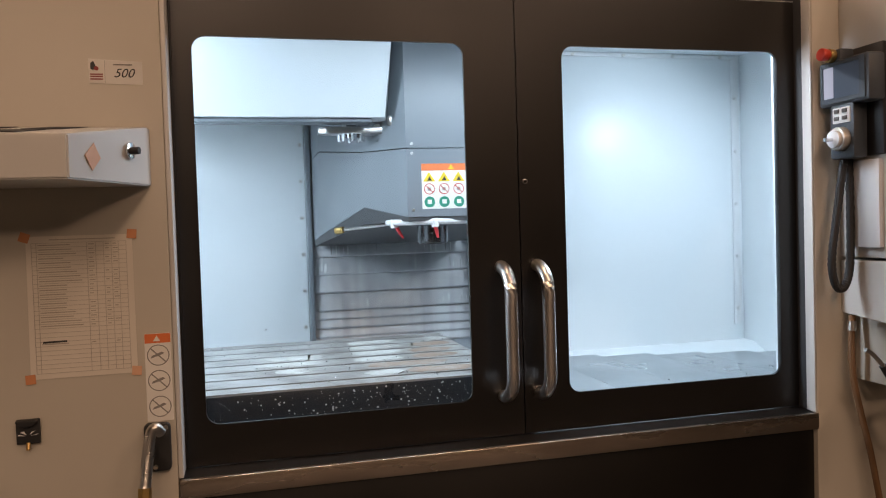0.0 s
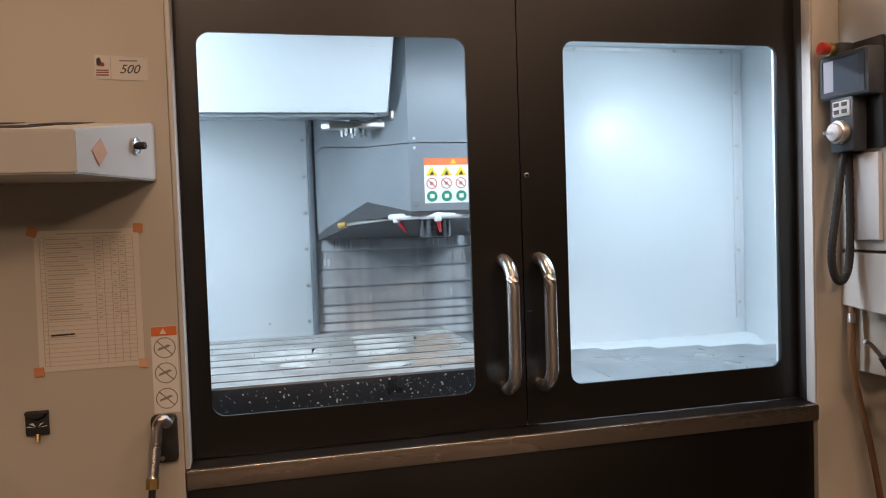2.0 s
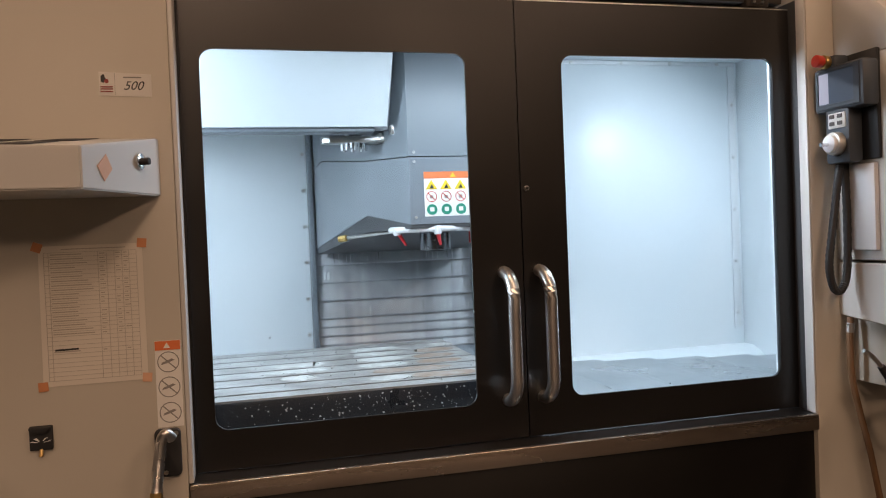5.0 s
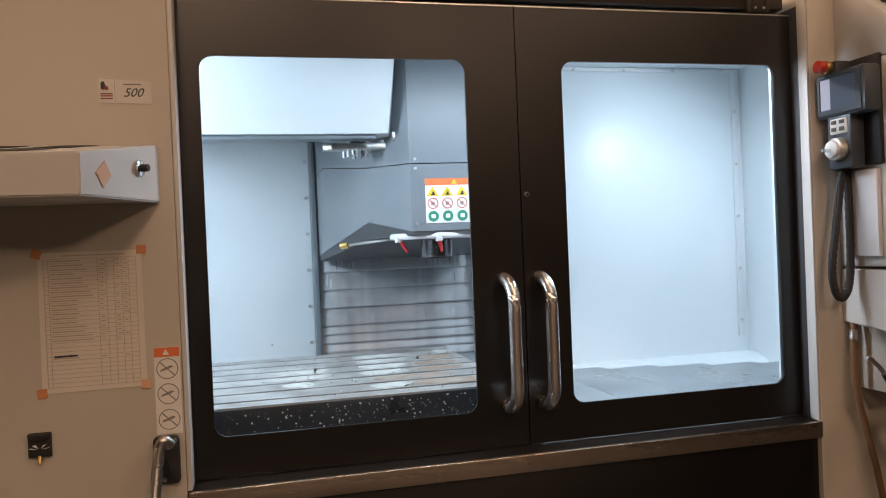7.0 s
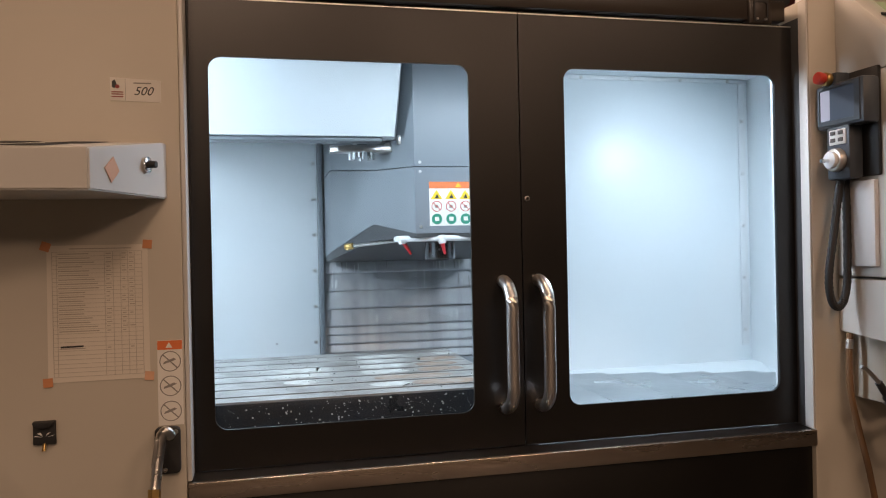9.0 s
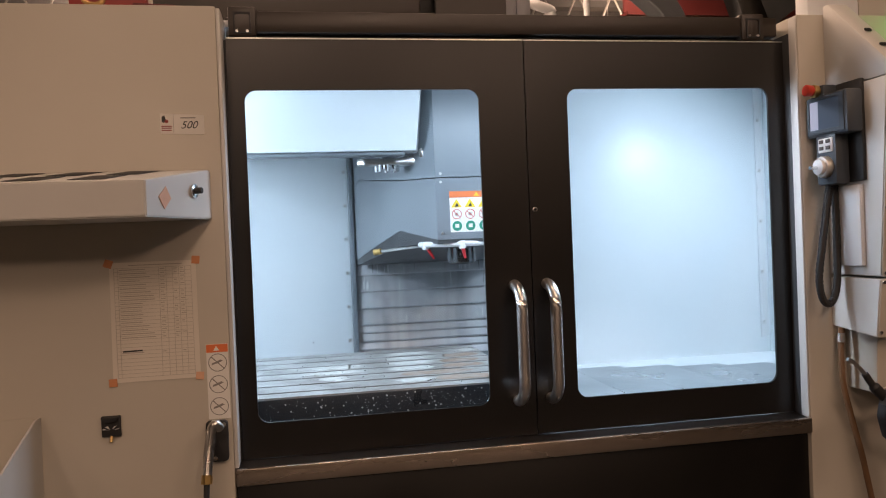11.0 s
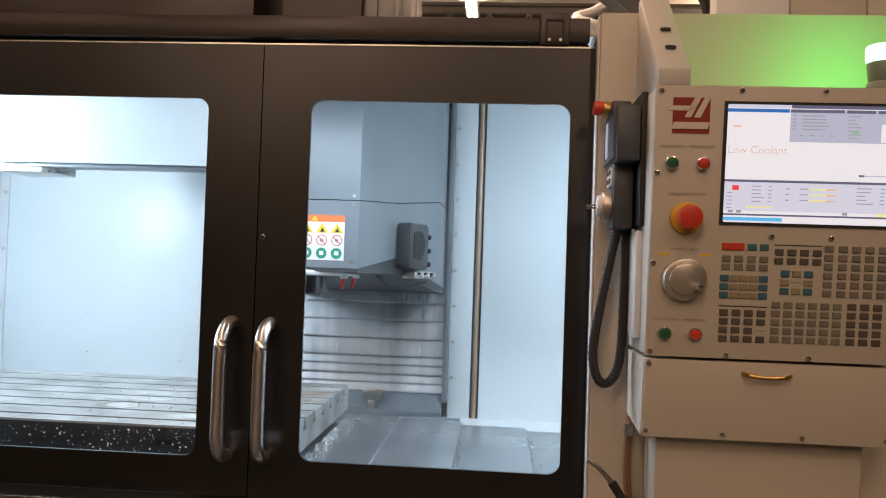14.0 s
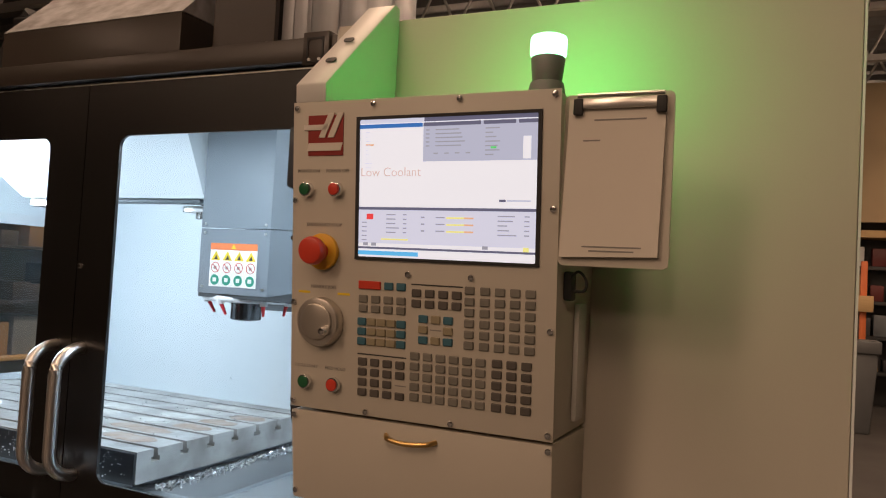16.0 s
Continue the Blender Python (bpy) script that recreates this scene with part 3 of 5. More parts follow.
# ---- way covers on both sides of the table ----
way = thing("way_cover", (0.5, 0.65, 0.60), "wet telescoping steel way cover with chips", "cover", "way covers beside the table")
for k in range(8):
    z = 0.838 - 0.011 * k
    w = bm_prism([(0.26, 0.62), (0.262, z - 0.012), (0.275, z), (1.075, z), (1.09, z - 0.012), (1.09, 0.62)], "x", -0.05 + 0.235 * k, 0.195 + 0.235 * k + 0.02, 0.003)
    part("cover_section", w, M["way"], way)
way2 = thing("way_cover", (-1.5, 0.65, 0.60), "wet telescoping steel way cover with chips", "cover", "way covers beside the table")
for k in range(3):
    z = 0.838 - 0.011 * k
    w = bm_prism([(0.26, 0.62), (0.262, z - 0.012), (0.275, z), (1.075, z), (1.09, z - 0.012), (1.09, 0.62)], "x", -1.30 - 0.235 * k, -1.045 - 0.235 * k, 0.003)
    part("cover_section", w, M["way"], way2)

# ---- spindle head ----
head = thing("spindle_head", (-0.03, 0.9, 1.33), "blue-grey spindle head with warning sticker and coolant ring", "spindle head")


def shell(plan, lows, highs):
    b_ = bmesh.new()
    lo = [b_.verts.new((x, y, z)) for (x, y), z in zip(plan, lows)]
    hi = [b_.verts.new((x, y, z)) for (x, y), z in zip(plan, highs)]
    n_ = len(plan)
    c = b_.verts.new((sum(p[0] for p in plan) / n_, sum(p[1] for p in plan) / n_, sum(lows) / n_))
    for k in range(n_):
        j = (k + 1) % n_
        b_.faces.new((lo[k], lo[j], hi[j], hi[k]))
        b_.faces.new((lo[j], lo[k], c))
    b_.faces.new(hi)
    bmesh.ops.recalc_face_normals(b_, faces=b_.faces)
    return b_


plan = [(-0.168, 0.61), (0.118, 0.61), (0.205, 0.90), (0.325, 1.22), (0.325, 1.60), (-0.385, 1.60), (-0.385, 1.24), (-0.262, 0.92)]
lows = [1.388, 1.388, 1.43, 1.335, 1.31, 1.31, 1.335, 1.43]
seam = [1.604, 1.604, 1.622, 1.656, 1.656, 1.656, 1.656, 1.622]
part("head_cover", shell(plan, lows, seam), M["grey"], head)
part("upper_cover", shell(plan, [z + 0.003 for z in seam], [2.05, 2.05, 2.10, 2.12, 2.15, 2.15, 2.12, 2.10]), M["grey"], head)
# underside shell in a darker grey than the covers
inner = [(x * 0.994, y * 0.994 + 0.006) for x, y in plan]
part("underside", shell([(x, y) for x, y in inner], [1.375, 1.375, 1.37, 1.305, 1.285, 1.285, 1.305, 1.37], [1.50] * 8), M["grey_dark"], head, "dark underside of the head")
part("coolant_ring", bm_tube([(-0.06 + 0.150 * math.cos(a), 0.735 + 0.118 * math.sin(a), 1.372) for a in (2 * math.pi * k / 28 for k in range(29))], 0.0105, 10), M["white_plain"], head, "pale coolant ring")
part("spindle_nose", bm_rod((-0.06, 0.735, 1.300), (-0.06, 0.735, 1.40), 0.052, segs=28, bevel=0.004), M["nose"], head, "dark polished spindle nose")
part("spindle_bore", bm_rod((-0.06, 0.735, 1.297), (-0.06, 0.735, 1.301), 0.030, segs=24), M["matt_black"], head)
for a in (200, 262, 325, 20):
    ca, sa = math.cos(radians(a)), math.sin(radians(a))
    p = Vector((-0.06 + 0.150 * ca, 0.735 + 0.118 * sa, 1.372))
    q = p + Vector((-0.022 * ca + 0.012, -0.02 * sa, -0.052))
    nz = part("nozzle", bm_rod(p, q, 0.0085, 0.004, segs=10), M["red_plastic"], head, "red coolant nozzle")
    part("nozzle_elbow", bm_rod(p + Vector((0, 0, 0.010)), p + Vector((0.003, 0, -0.018)), 0.0125, segs=10, bevel=0.002), M["white_plain"], nz)
part("coolant_line", bm_tube(curve_points([(-0.16, 0.80, 1.372), (-0.24, 0.88, 1.362), (-0.34, 0.95, 1.352)]), 0.006, 8), M["steel"], head)
part("line_fitting", bm_rod((-0.335, 0.945, 1.353), (-0.362, 0.962, 1.349), 0.012, segs=8, bevel=0.002), M["brass"], head, "brass hose fitting")
part("air_hose", bm_tube(curve_points([(0.13, 0.80, 1.39), (0.17, 0.86, 1.345), (0.24, 0.95, 1.335), (0.30, 1.02, 1.345)]), 0.005, 8), M["matt_black"], head)
# motor housing and its bolted bracket on the slanting flank
flank = Matrix(((0.351, -0.936, 0, 0.228), (0.936, 0.351, 0, 0.965), (0, 0, 1, 1.475), (0, 0, 0, 1)))


def on_flank(b_):
    b_.transform(flank)
    return b_


mh = part("motor_housing", on_flank(bm_prism(round_rect(-0.075, 0.075, -0.082, 0.080, 0.022, 5), "y", -0.055, 0.004, 0.004)), M["grey_dark"], head, "dark rounded motor housing")
mh_pocket = [(-0.045, -0.045), (0.005, -0.052), (0.035, -0.025), (0.042, 0.01), (0.030, 0.04), (0.0, 0.055), (-0.045, 0.045)]
part("housing_pocket", on_flank(bm_prism(mh_pocket, "y", -0.0575, -0.0548)), M["matt_black"], mh, "black pocket in the housing")
part("motor_bracket", on_flank(bm_box(0.078, 0.118, -0.040, 0.004, -0.085, 0.075, 0.004)), M["grey"], head)
for dz in (-0.065, -0.015, 0.035):
    part("bracket_bolt", on_flank(bm_rod((0.098, -0.052, dz), (0.098, -0.039, dz), 0.009, segs=6, bevel=0.001)), M["matt_black"], head)
part("valve_block", on_flank(bm_box(-0.02, 0.13, -0.050, 0.004, -0.118, -0.092, 0.004)), M["steel"], head, "bright coolant valve block")
for dx in (0.0, 0.05, 0.10):
    part("valve_fitting", on_flank(bm_rod((dx, -0.072, -0.104), (dx, -0.048, -0.104), 0.009, segs=8, bevel=0.001)), M["chrome"], head)
scr = mesh_of("cover_screw", bm_rod((0, -0.003, 0), (0, 0.001, 0), 0.005, segs=8), M["steel"])
for x, z in ((-0.15, 1.59), (0.10, 1.59), (-0.15, 1.62), (0.10, 1.62), (-0.15, 1.41), (0.10, 1.41)):
    piece("cover_screw", scr, head, Matrix.Translation((x, 0.61, z)))

# ---- tool changer ----
tcg = thing("tool_changer", (-0.8, 0.9, 1.71), "white tool changer cover with steel double arm beneath", "tool changer")
b = bmesh.new()
prof = [(0.672, 1.712), (0.565, 1.918), (0.52, 2.03), (1.10, 2.10), (1.10, 1.745), (0.77, 1.712)]
left = [-1.155, -1.38, -1.46, -1.46, -1.20, -1.155]
right = [-0.222, -0.215, -0.213, -0.10, -0.10, -0.20]
lv = [b.verts.new((x, y, z)) for x, (y, z) in zip(left, prof)]
rv = [b.verts.new((x, y, z)) for x, (y, z) in zip(right, prof)]
b.faces.new(lv)
b.faces.new(rv)
for k in range(6):
    j = (k + 1) % 6
    b.faces.new((lv[k], lv[j], rv[j], rv[k]))
bmesh.ops.recalc_face_normals(b, faces=b.faces)
part("changer_cover", b, M["white"], tcg)
part("under_lip", bm_box(-1.05, -0.26, 0.69, 0.76, 1.698, 1.7115, 0.002), M["grey"], tcg)
part("carousel_edge", bm_prism([(-1.15, 0.70), (-1.00, 0.70), (-0.97, 0.74), (-0.97, 0.86), (-1.15, 0.86)], "z", 1.680, 1.711, 0.003), M["steel"], tcg)
part("arm_hub", bm_rod((-0.315, 0.80, 1.655), (-0.315, 0.80, 1.725), 0.030, segs=20, bevel=0.003), M["chrome"], tcg)
part("arm", bm_prism([(-0.425, 0.785), (-0.40, 0.77), (-0.36, 0.765), (-0.20, 0.768), (-0.125, 0.778), (-0.125, 0.822), (-0.20, 0.835), (-0.36, 0.84), (-0.425, 0.825)], "z", 1.672, 1.694, 0.002), M["steel"], tcg, "steel tool-change arm")
part("arm_block", bm_box(-0.205, -0.135, 0.70, 0.76, 1.690, 1.722, 0.004), M["steel"], tcg)
part("arm_grip", bm_box(-0.235, -0.15, 0.78, 0.83, 1.672, 1.705, 0.004), M["steel"], tcg)
stud = mesh_of("stud", bm_rod((0, 0, -0.026), (0, 0, 0), 0.0065, segs=8), M["chrome"])
for k in range(8):
    a = 2 * math.pi * k / 8
    piece("stud", stud, tcg, Matrix.Translation((-0.315 + 0.04 * math.cos(a), 0.80 + 0.035 * math.sin(a), 1.673)))
# ---- control console ----
CY = -0.292
con = thing("control_console", (1.10, -0.18, 1.075), "beige machine control console with lit screen and keypad", "control panel")
part("console_body", bm_box(0.862, 1.336, CY + 0.004, PY - 0.001, 1.242, 1.766, 0.004), M["beige"], con)
# thin sheets added to the console's left side; paler paint stands for mill light
part("side_cover", bm_box(0.8588, 0.8618, CY + 0.006, PY - 0.002, 1.245, 1.764, 0.001), M["beige_light"], con, "console side sheet, mill light put into its paler paint")
part("side_cover", bm_prism([(CY + 0.016, 1.081), (PY - 0.003, 1.097), (PY - 0.003, 1.234), (CY + 0.008, 1.234)], "x", 0.8588, 0.8618), M["beige_light"], con, "console side sheet, mill light put into its paler paint")
face = part("face_plate", bm_box(0.860, 1.338, CY, CY + 0.0035, 1.242, 1.768, 0.0012), M["beige"], con)
drawer = part("lower_box", bm_prism([(CY + 0.012, 1.078), (PY - 0.002, 1.094), (PY - 0.002, 1.236), (CY + 0.004, 1.236)], "x", 0.862, 1.336, 0.003), M["beige"], con)
part("pull", bm_tube(curve_points([(1.050, CY + 0.006, 1.214), (1.062, CY - 0.012, 1.211), (1.095, CY - 0.016, 1.208), (1.13, CY - 0.012, 1.211), (1.142, CY + 0.006, 1.214)], 6), 0.0042, 10), M["brass"], drawer, "worn brass-coloured drawer pull")
part("hood", bm_prism([(PY - 0.001, 1.768), (CY + 0.002, 1.768), (CY + 0.002, 1.800), (-0.085, 2.012), (PY - 0.001, 2.012)], "x", 0.862, 0.924, 0.003), M["beige_light"], con, "sloping sheet-metal hood")
slope = math.degrees(math.atan2(2.012 - 1.800, -0.085 - CY - 0.002))
hh = mesh_of("hood_hole", bm_prism(round_rect(-0.011, 0.011, -0.006, 0.006, 0.0055), "z", -0.0005, 0.001), M["matt_black"])
for y, z in ((-0.237, 1.856), (-0.186, 1.909)):
    piece("hood_hole", hh, con, pose(0.895, y, z, slope, 0, 0) @ Matrix.Translation((0, 0, 0.0004)))
psc = mesh_of("panel_screw", bm_rod((0, -0.004, 0), (0, 0.001, 0), 0.0052, segs=10, bevel=0.001), M["chrome"])
for x, z in ((0.869, 1.757), (1.02, 1.759), (1.175, 1.760), (1.329, 1.760), (0.867, 1.600), (1.330, 1.590), (0.867, 1.425), (1.330, 1.408), (0.868, 1.252), (1.014, 1.249), (1.17, 1.249), (1.330, 1.252), (1.089, 1.482), (1.20, 1.482)):
    piece("panel_screw", psc, con, Matrix.Translation((x, CY, z)))
for x, z in ((0.868, 1.227), (1.330, 1.227), (0.868, 1.092), (1.017, 1.090), (1.17, 1.090), (1.330, 1.092)):
    piece("panel_screw", psc, con, Matrix.Translation((x, CY + (0.004 if z > 1.2 else 0.011), z)))
# badge drawn as plain shapes
badge = part("badge", bm_box(0.892, 0.962, CY - 0.0016, CY + 0.001, 1.676, 1.744), M["logo_red"], con, "dark red maker's badge")
for pts in (((0.914, 1.706), (0.926, 1.706), (0.946, 1.747), (0.934, 1.747)), ((0.932, 1.706), (0.944, 1.706), (0.964, 1.747), (0.952, 1.747)), ((0.884, 1.719), (0.930, 1.719), (0.933, 1.728), (0.884, 1.728))):
    part("badge_bar", bm_prism(list(pts), "y", CY - 0.0032, CY - 0.0016), M["paper_dull"], badge)
part("badge_bar", bm_prism([(0.890, 1.684), (0.958, 1.684), (0.962, 1.697), (0.894, 1.697)], "y", CY - 0.0032, CY - 0.0016), M["paper_dull"], badge)


def push_button(x, z, mat, label):
    o = part("push_button", bm_rod((x, CY - 0.012, z), (x, CY, z), 0.0125, segs=24, bevel=0.0015), M["chrome"], con, label)
    part("button_cap", bm_rod((x, CY - 0.0155, z), (x, CY - 0.011, z), 0.0102, segs=24, bevel=0.0015), mat, o)


push_button(0.893, 1.618, M["green_btn"], "green power button")
push_button(0.952, 1.618, M["red"], "red power button")
push_button(0.894, 1.288, M["green_btn"], "green start button")
push_button(0.952, 1.288, M["red"], "red hold button")
es = part("emergency_stop", bm_rod((0.926, CY - 0.010, 1.513), (0.926, CY, 1.513), 0.031, segs=32, bevel=0.002), M["yellow"], con, "red mushroom stop button on yellow collar")
part("stop_stem", bm_rod((0.926, CY - 0.026, 1.513), (0.926, CY - 0.009, 1.513), 0.015, segs=24), M["red"], es)
part("stop_cap", bm_rod((0.926, CY - 0.046, 1.513), (0.926, CY - 0.025, 1.513), 0.0235, segs=32, bevel=0.006), M["red"], es)
jg = part("jog_dial", bm_rod((0.926, CY - 0.022, 1.394), (0.926, CY, 1.394), 0.041, 0.043, segs=40, bevel=0.004), M["jog"], con, "cast aluminium jog dial")
part("dial_face", bm_rod((0.926, CY - 0.026, 1.394), (0.926, CY - 0.021, 1.394), 0.031, segs=32, bevel=0.003), M["jog"], jg)
part("dial_knob", bm_rod((0.949, CY - 0.044, 1.380), (0.949, CY - 0.024, 1.380), 0.006, 0.008, segs=16, bevel=0.002), M["chrome"], jg)


def bar(x0, x1, z0, z1, mat, parent, y=None, name="print_bar"):
    y = CY - 0.0007 if y is None else y
    return part(name, bm_box(x0, x1, y, y + 0.0012, z0, z1), mat, parent)


def words(text, x, z, size, mat, parent, y, name="lettering", shear=0.0):
    cu = bpy.data.curves.new(name, "FONT")
    cu.body, cu.size, cu.extrude, cu.align_x, cu.align_y = text, size, 0.0003, "CENTER", "CENTER"
    cu.shear = shear
    tmp = new("tmp", cu)
    tmp.matrix_world = pose(x, y, z, 90)
    me = bpy.data.meshes.new_from_object(tmp.evaluated_get(bpy.context.evaluated_depsgraph_get()))
    bpy.data.objects.remove(tmp)
    me.materials.clear()
    me.materials.append(mat)
    ob = new(name, me)
    ob.parent = parent
    if parent.type == "EMPTY":
        ob.matrix_parent_inverse = Matrix.Translation(-parent.location)
    ob.matrix_basis = pose(x, y, z, 90)
    return ob


words("POWER ON", 0.893, 1.650, 0.0085, M["ink"], con, CY - 0.0006)
words("POWER OFF", 0.952, 1.650, 0.0085, M["ink"], con, CY - 0.0006)
words("EMERGENCY STOP", 0.926, 1.559, 0.0085, M["ink"], con, CY - 0.0006)
words("HANDLE JOG", 0.926, 1.453, 0.0085, M["ink"], con, CY - 0.0006)
words("CYCLE START", 0.893, 1.315, 0.0078, M["ink"], con, CY - 0.0006)
words("FEED HOLD", 0.952, 1.315, 0.0078, M["ink"], con, CY - 0.0006)
for x in (0.887, 0.967):
    bar(x - 0.012, x + 0.012, 1.441, 1.445, M["sign_yellow"], con)
# screen
sx0, sx1, sz0, sz1 = 0.995, 1.304, 1.508, 1.733
scr_ = part("screen", bm_plate_hole((sx0 - 0.006, sx1 + 0.006, sz0 - 0.005, sz1 + 0.005), (sx0, sx1, sz0, sz1), 0.002, "y", CY - 0.0036, CY + 0.002), M["matt_black"], con, "lit control screen with tables of small print")
W, HH = sx1 - sx0, sz1 - sz0


def field(u0, u1, v0, v1, key, lift=1, name="screen_field"):
    """A lit field of the screen; u to the right and v down, both from 0 to 1."""
    y = CY - 0.0010 - 0.0004 * lift
    return part(name, bm_box(sx0 + u0 * W, sx0 + u1 * W, y, y + 0.0010, sz1 - v1 * HH, sz1 - v0 * HH), M[key], scr_)


field(0, 1, 0, 1, "scr_white", 0)
field(0, 1, 0, 0.030, "scr_pale")
field(0.385, 1.0, 0.0, 0.028, "scr_dark", 2)
field(0.0, 0.375, 0.036, 0.064, "scr_blue", 2)
field(0.38, 1.0, 0.036, 0.31, "scr_grey")
field(0.38, 0.70, 0.036, 0.062, "scr_dark", 2)
field(0.715, 0.885, 0.036, 0.062, "scr_dark", 2)
field(0.90, 1.0, 0.036, 0.062, "scr_dark", 2)
field(0.925, 0.965, 0.15, 0.30, "scr_white", 2)
field(0.755, 0.785, 0.215, 0.228, "scr_green", 2)
field(0.38, 1.0, 0.31, 0.62, "scr_white", 1)
field(0.805, 0.84, 0.575, 0.592, "scr_dark", 2)
field(0.845, 0.97, 0.579, 0.588, "scr_grey", 2)
field(0.035, 0.085, 0.178, 0.192, "scr_orange", 2)
field(0, 1, 0.635, 0.655, "scr_dark", 2)
field(0, 1, 0.655, 0.90, "scr_pale")
field(0.0, 0.30, 0.90, 0.93, "scr_white")
field(0, 1, 0.925, 0.940, "scr_dark", 2)
field(0, 0.36, 0.955, 0.985, "scr_cyan", 2)
field(0.05, 0.09, 0.685, 0.725, "scr_red", 2)
field(0.935, 0.965, 0.895, 0.925, "scr_yellow", 2)
rs = random.Random(5)
for k in range(5):
    v = 0.085 + 0.028 * k
    field(0.395, 0.415, v, v + 0.008, "scr_text", 2)
    field(0.45, 0.45 + rs.uniform(0.07, 0.17), v, v + 0.008, "scr_text", 2)
for k in range(7):
    v = 0.085 + 0.030 * k
    field(0.725, 0.725 + rs.uniform(0.04, 0.08), v, v + 0.008, "scr_text", 2)
for k in range(4):
    field(0.44 + 0.06 * k, 0.465 + 0.06 * k, 0.25, 0.258, "scr_text", 2)
for k in range(9):
    v = 0.09 + 0.032 * k
    field(0.035, 0.05 + rs.uniform(0.0, 0.03), v, v + 0.007, "scr_pale", 2)
for k in range(3):
    v = 0.70 + 0.048 * k
    field(0.46, 0.51, v, v + 0.008, "scr_text", 2)
    field(0.52, 0.62, v, v + 0.012, "scr_yellow", 2)
    field(0.62, 0.67, v, v + 0.012, "scr_orange", 3)
    field(0.375, 0.395, v, v + 0.010, "scr_text", 2)
for k in range(5):
    v = 0.685 + 0.032 * k
    field(0.17, 0.17 + rs.uniform(0.05, 0.08), v, v + 0.008, "scr_text", 2)
    field(0.27, 0.29, v, v + 0.008, "scr_text", 2)
    field(0.80, 0.80 + rs.uniform(0.05, 0.10), v, v + 0.008, "scr_text", 2)
    field(0.94, 0.965, v, v + 0.008, "scr_text", 2)
    field(0.02, 0.05, v + 0.06, v + 0.067, "scr_text", 2)
field(0.14, 0.30, 0.862, 0.873, "scr_yellow", 2)
for u in (0.03, 0.08, 0.72):
    field(u, u + 0.03, 0.895, 0.918, "scr_text", 2)
words("Low Coolant", sx0 + 0.19 * W, sz1 - 0.385 * HH, 0.021, M["scr_msg"], scr_, CY - 0.0024)

# keys
kb = bm_box(-0.0082, 0.0082, -0.0035, 0.001, -0.0062, 0.0062, 0.0012, segs=1)
key_mesh = {}
for nm in ("key_grey", "key_dark", "key_blue", "key_tan"):
    key_mesh[nm] = mesh_of("key", kb.copy(), M[nm])
key_mesh["red"] = mesh_of("key", bm_box(-0.021, 0.021, -0.0035, 0.001, -0.0068, 0.0068, 0.0012, segs=1), M["red"])
kb.free()


def keys(x0, x1, nx, z0, z1, nz, kind, skip=()):
    for i in range(nx):
        for j in range(nz):
            if (i, j) in skip:
                continue
            kd = kind(i, j) if callable(kind) else kind
            x = x0 + (x1 - x0) * i / max(1, nx - 1)
            z = z0 + (z1 - z0) * j / max(1, nz - 1)
            piece("key", key_mesh[kd], con, Matrix.Translation((x, CY, z)))


piece("key", key_mesh["red"], con, Matrix.Translation((1.018, CY, 1.461)), "wide red reset key")
keys(1.054, 1.077, 2, 1.461, 1.461, 1, "key_blue")
keys(1.006, 1.077, 4, 1.438, 1.422, 2, "key_grey")
keys(1.004, 1.078, 5, 1.400, 1.367, 3, lambda i, j: "key_blue" if i in (0, 4) else "key_tan")
keys(1.105, 1.176, 4, 1.453, 1.436, 2, "key_dark")
keys(1.118, 1.162, 3, 1.412, 1.378, 3, lambda i, j: "key_blue" if i != 1 and j != 1 else "key_tan", {(1, 1)})
bar(1.130, 1.150, 1.394, 1.396, M["ink"], con)
keys(1.198, 1.198, 1, 1.462, 1.376, 6, "key_grey")
keys(1.224, 1.298, 4, 1.462, 1.376, 6, "key_grey")
keys(1.006, 1.077, 4, 1.333, 1.282, 4, "key_dark", {(3, 2)})
bar(1.068, 1.088, 1.298, 1.300, M["ink"], con)
keys(1.104, 1.219, 6, 1.351, 1.284, 5, "key_grey")
keys(1.246, 1.294, 3, 1.352, 1.284, 5, "key_dark")
bar(1.095, 1.186, 1.4655, 1.4675, M["sign_black"], con)
bar(0.996, 1.088, 1.3445, 1.3465, M["sign_black"], con)
# latch hardware and lead at the console's far side
part("side_socket", bm_box(1.3365, 1.350, -0.255, -0.225, 1.455, 1.500, 0.004), M["matt_black"], con)
part("side_lead", bm_tube(curve_points([(1.349, -0.25, 1.492), (1.362, -0.26, 1.500), (1.374, -0.262, 1.488), (1.372, -0.26, 1.472), (1.355, -0.255, 1.470)], 6), 0.0022, 8), M["matt_black"], con)
part("back_column", bm_box(0.900, 1.31, -0.22, PY - 0.001, 0.915, 1.094, 0.004), M["beige"], con, "beige column under the console")
part("side_rail", bm_box(1.3365, 1.345, -0.18, -0.13, 1.26, 1.45, 0.002), M["beige_light"], con)

# the console leans a little towards the operator
LEAN = 0.085


def lean_at(y, z):
    return -LEAN * (z - 1.55) * max(0.0, min(1.15, (PY - y) / (PY - CY)))


for o in con.children_recursive:
    if o.matrix_basis == Matrix.Identity(4):
        for v in o.data.vertices:
            v.co.y += lean_at(v.co.y, v.co.z)
    else:
        p = o.matrix_basis.translation.copy()
        o.matrix_basis = Matrix.Translation((p.x, p.y + lean_at(p.y, p.z), p.z)) @ pose(0, 0, 0, math.degrees(LEAN)) @ Matrix.Translation(-p) @ o.matrix_basis

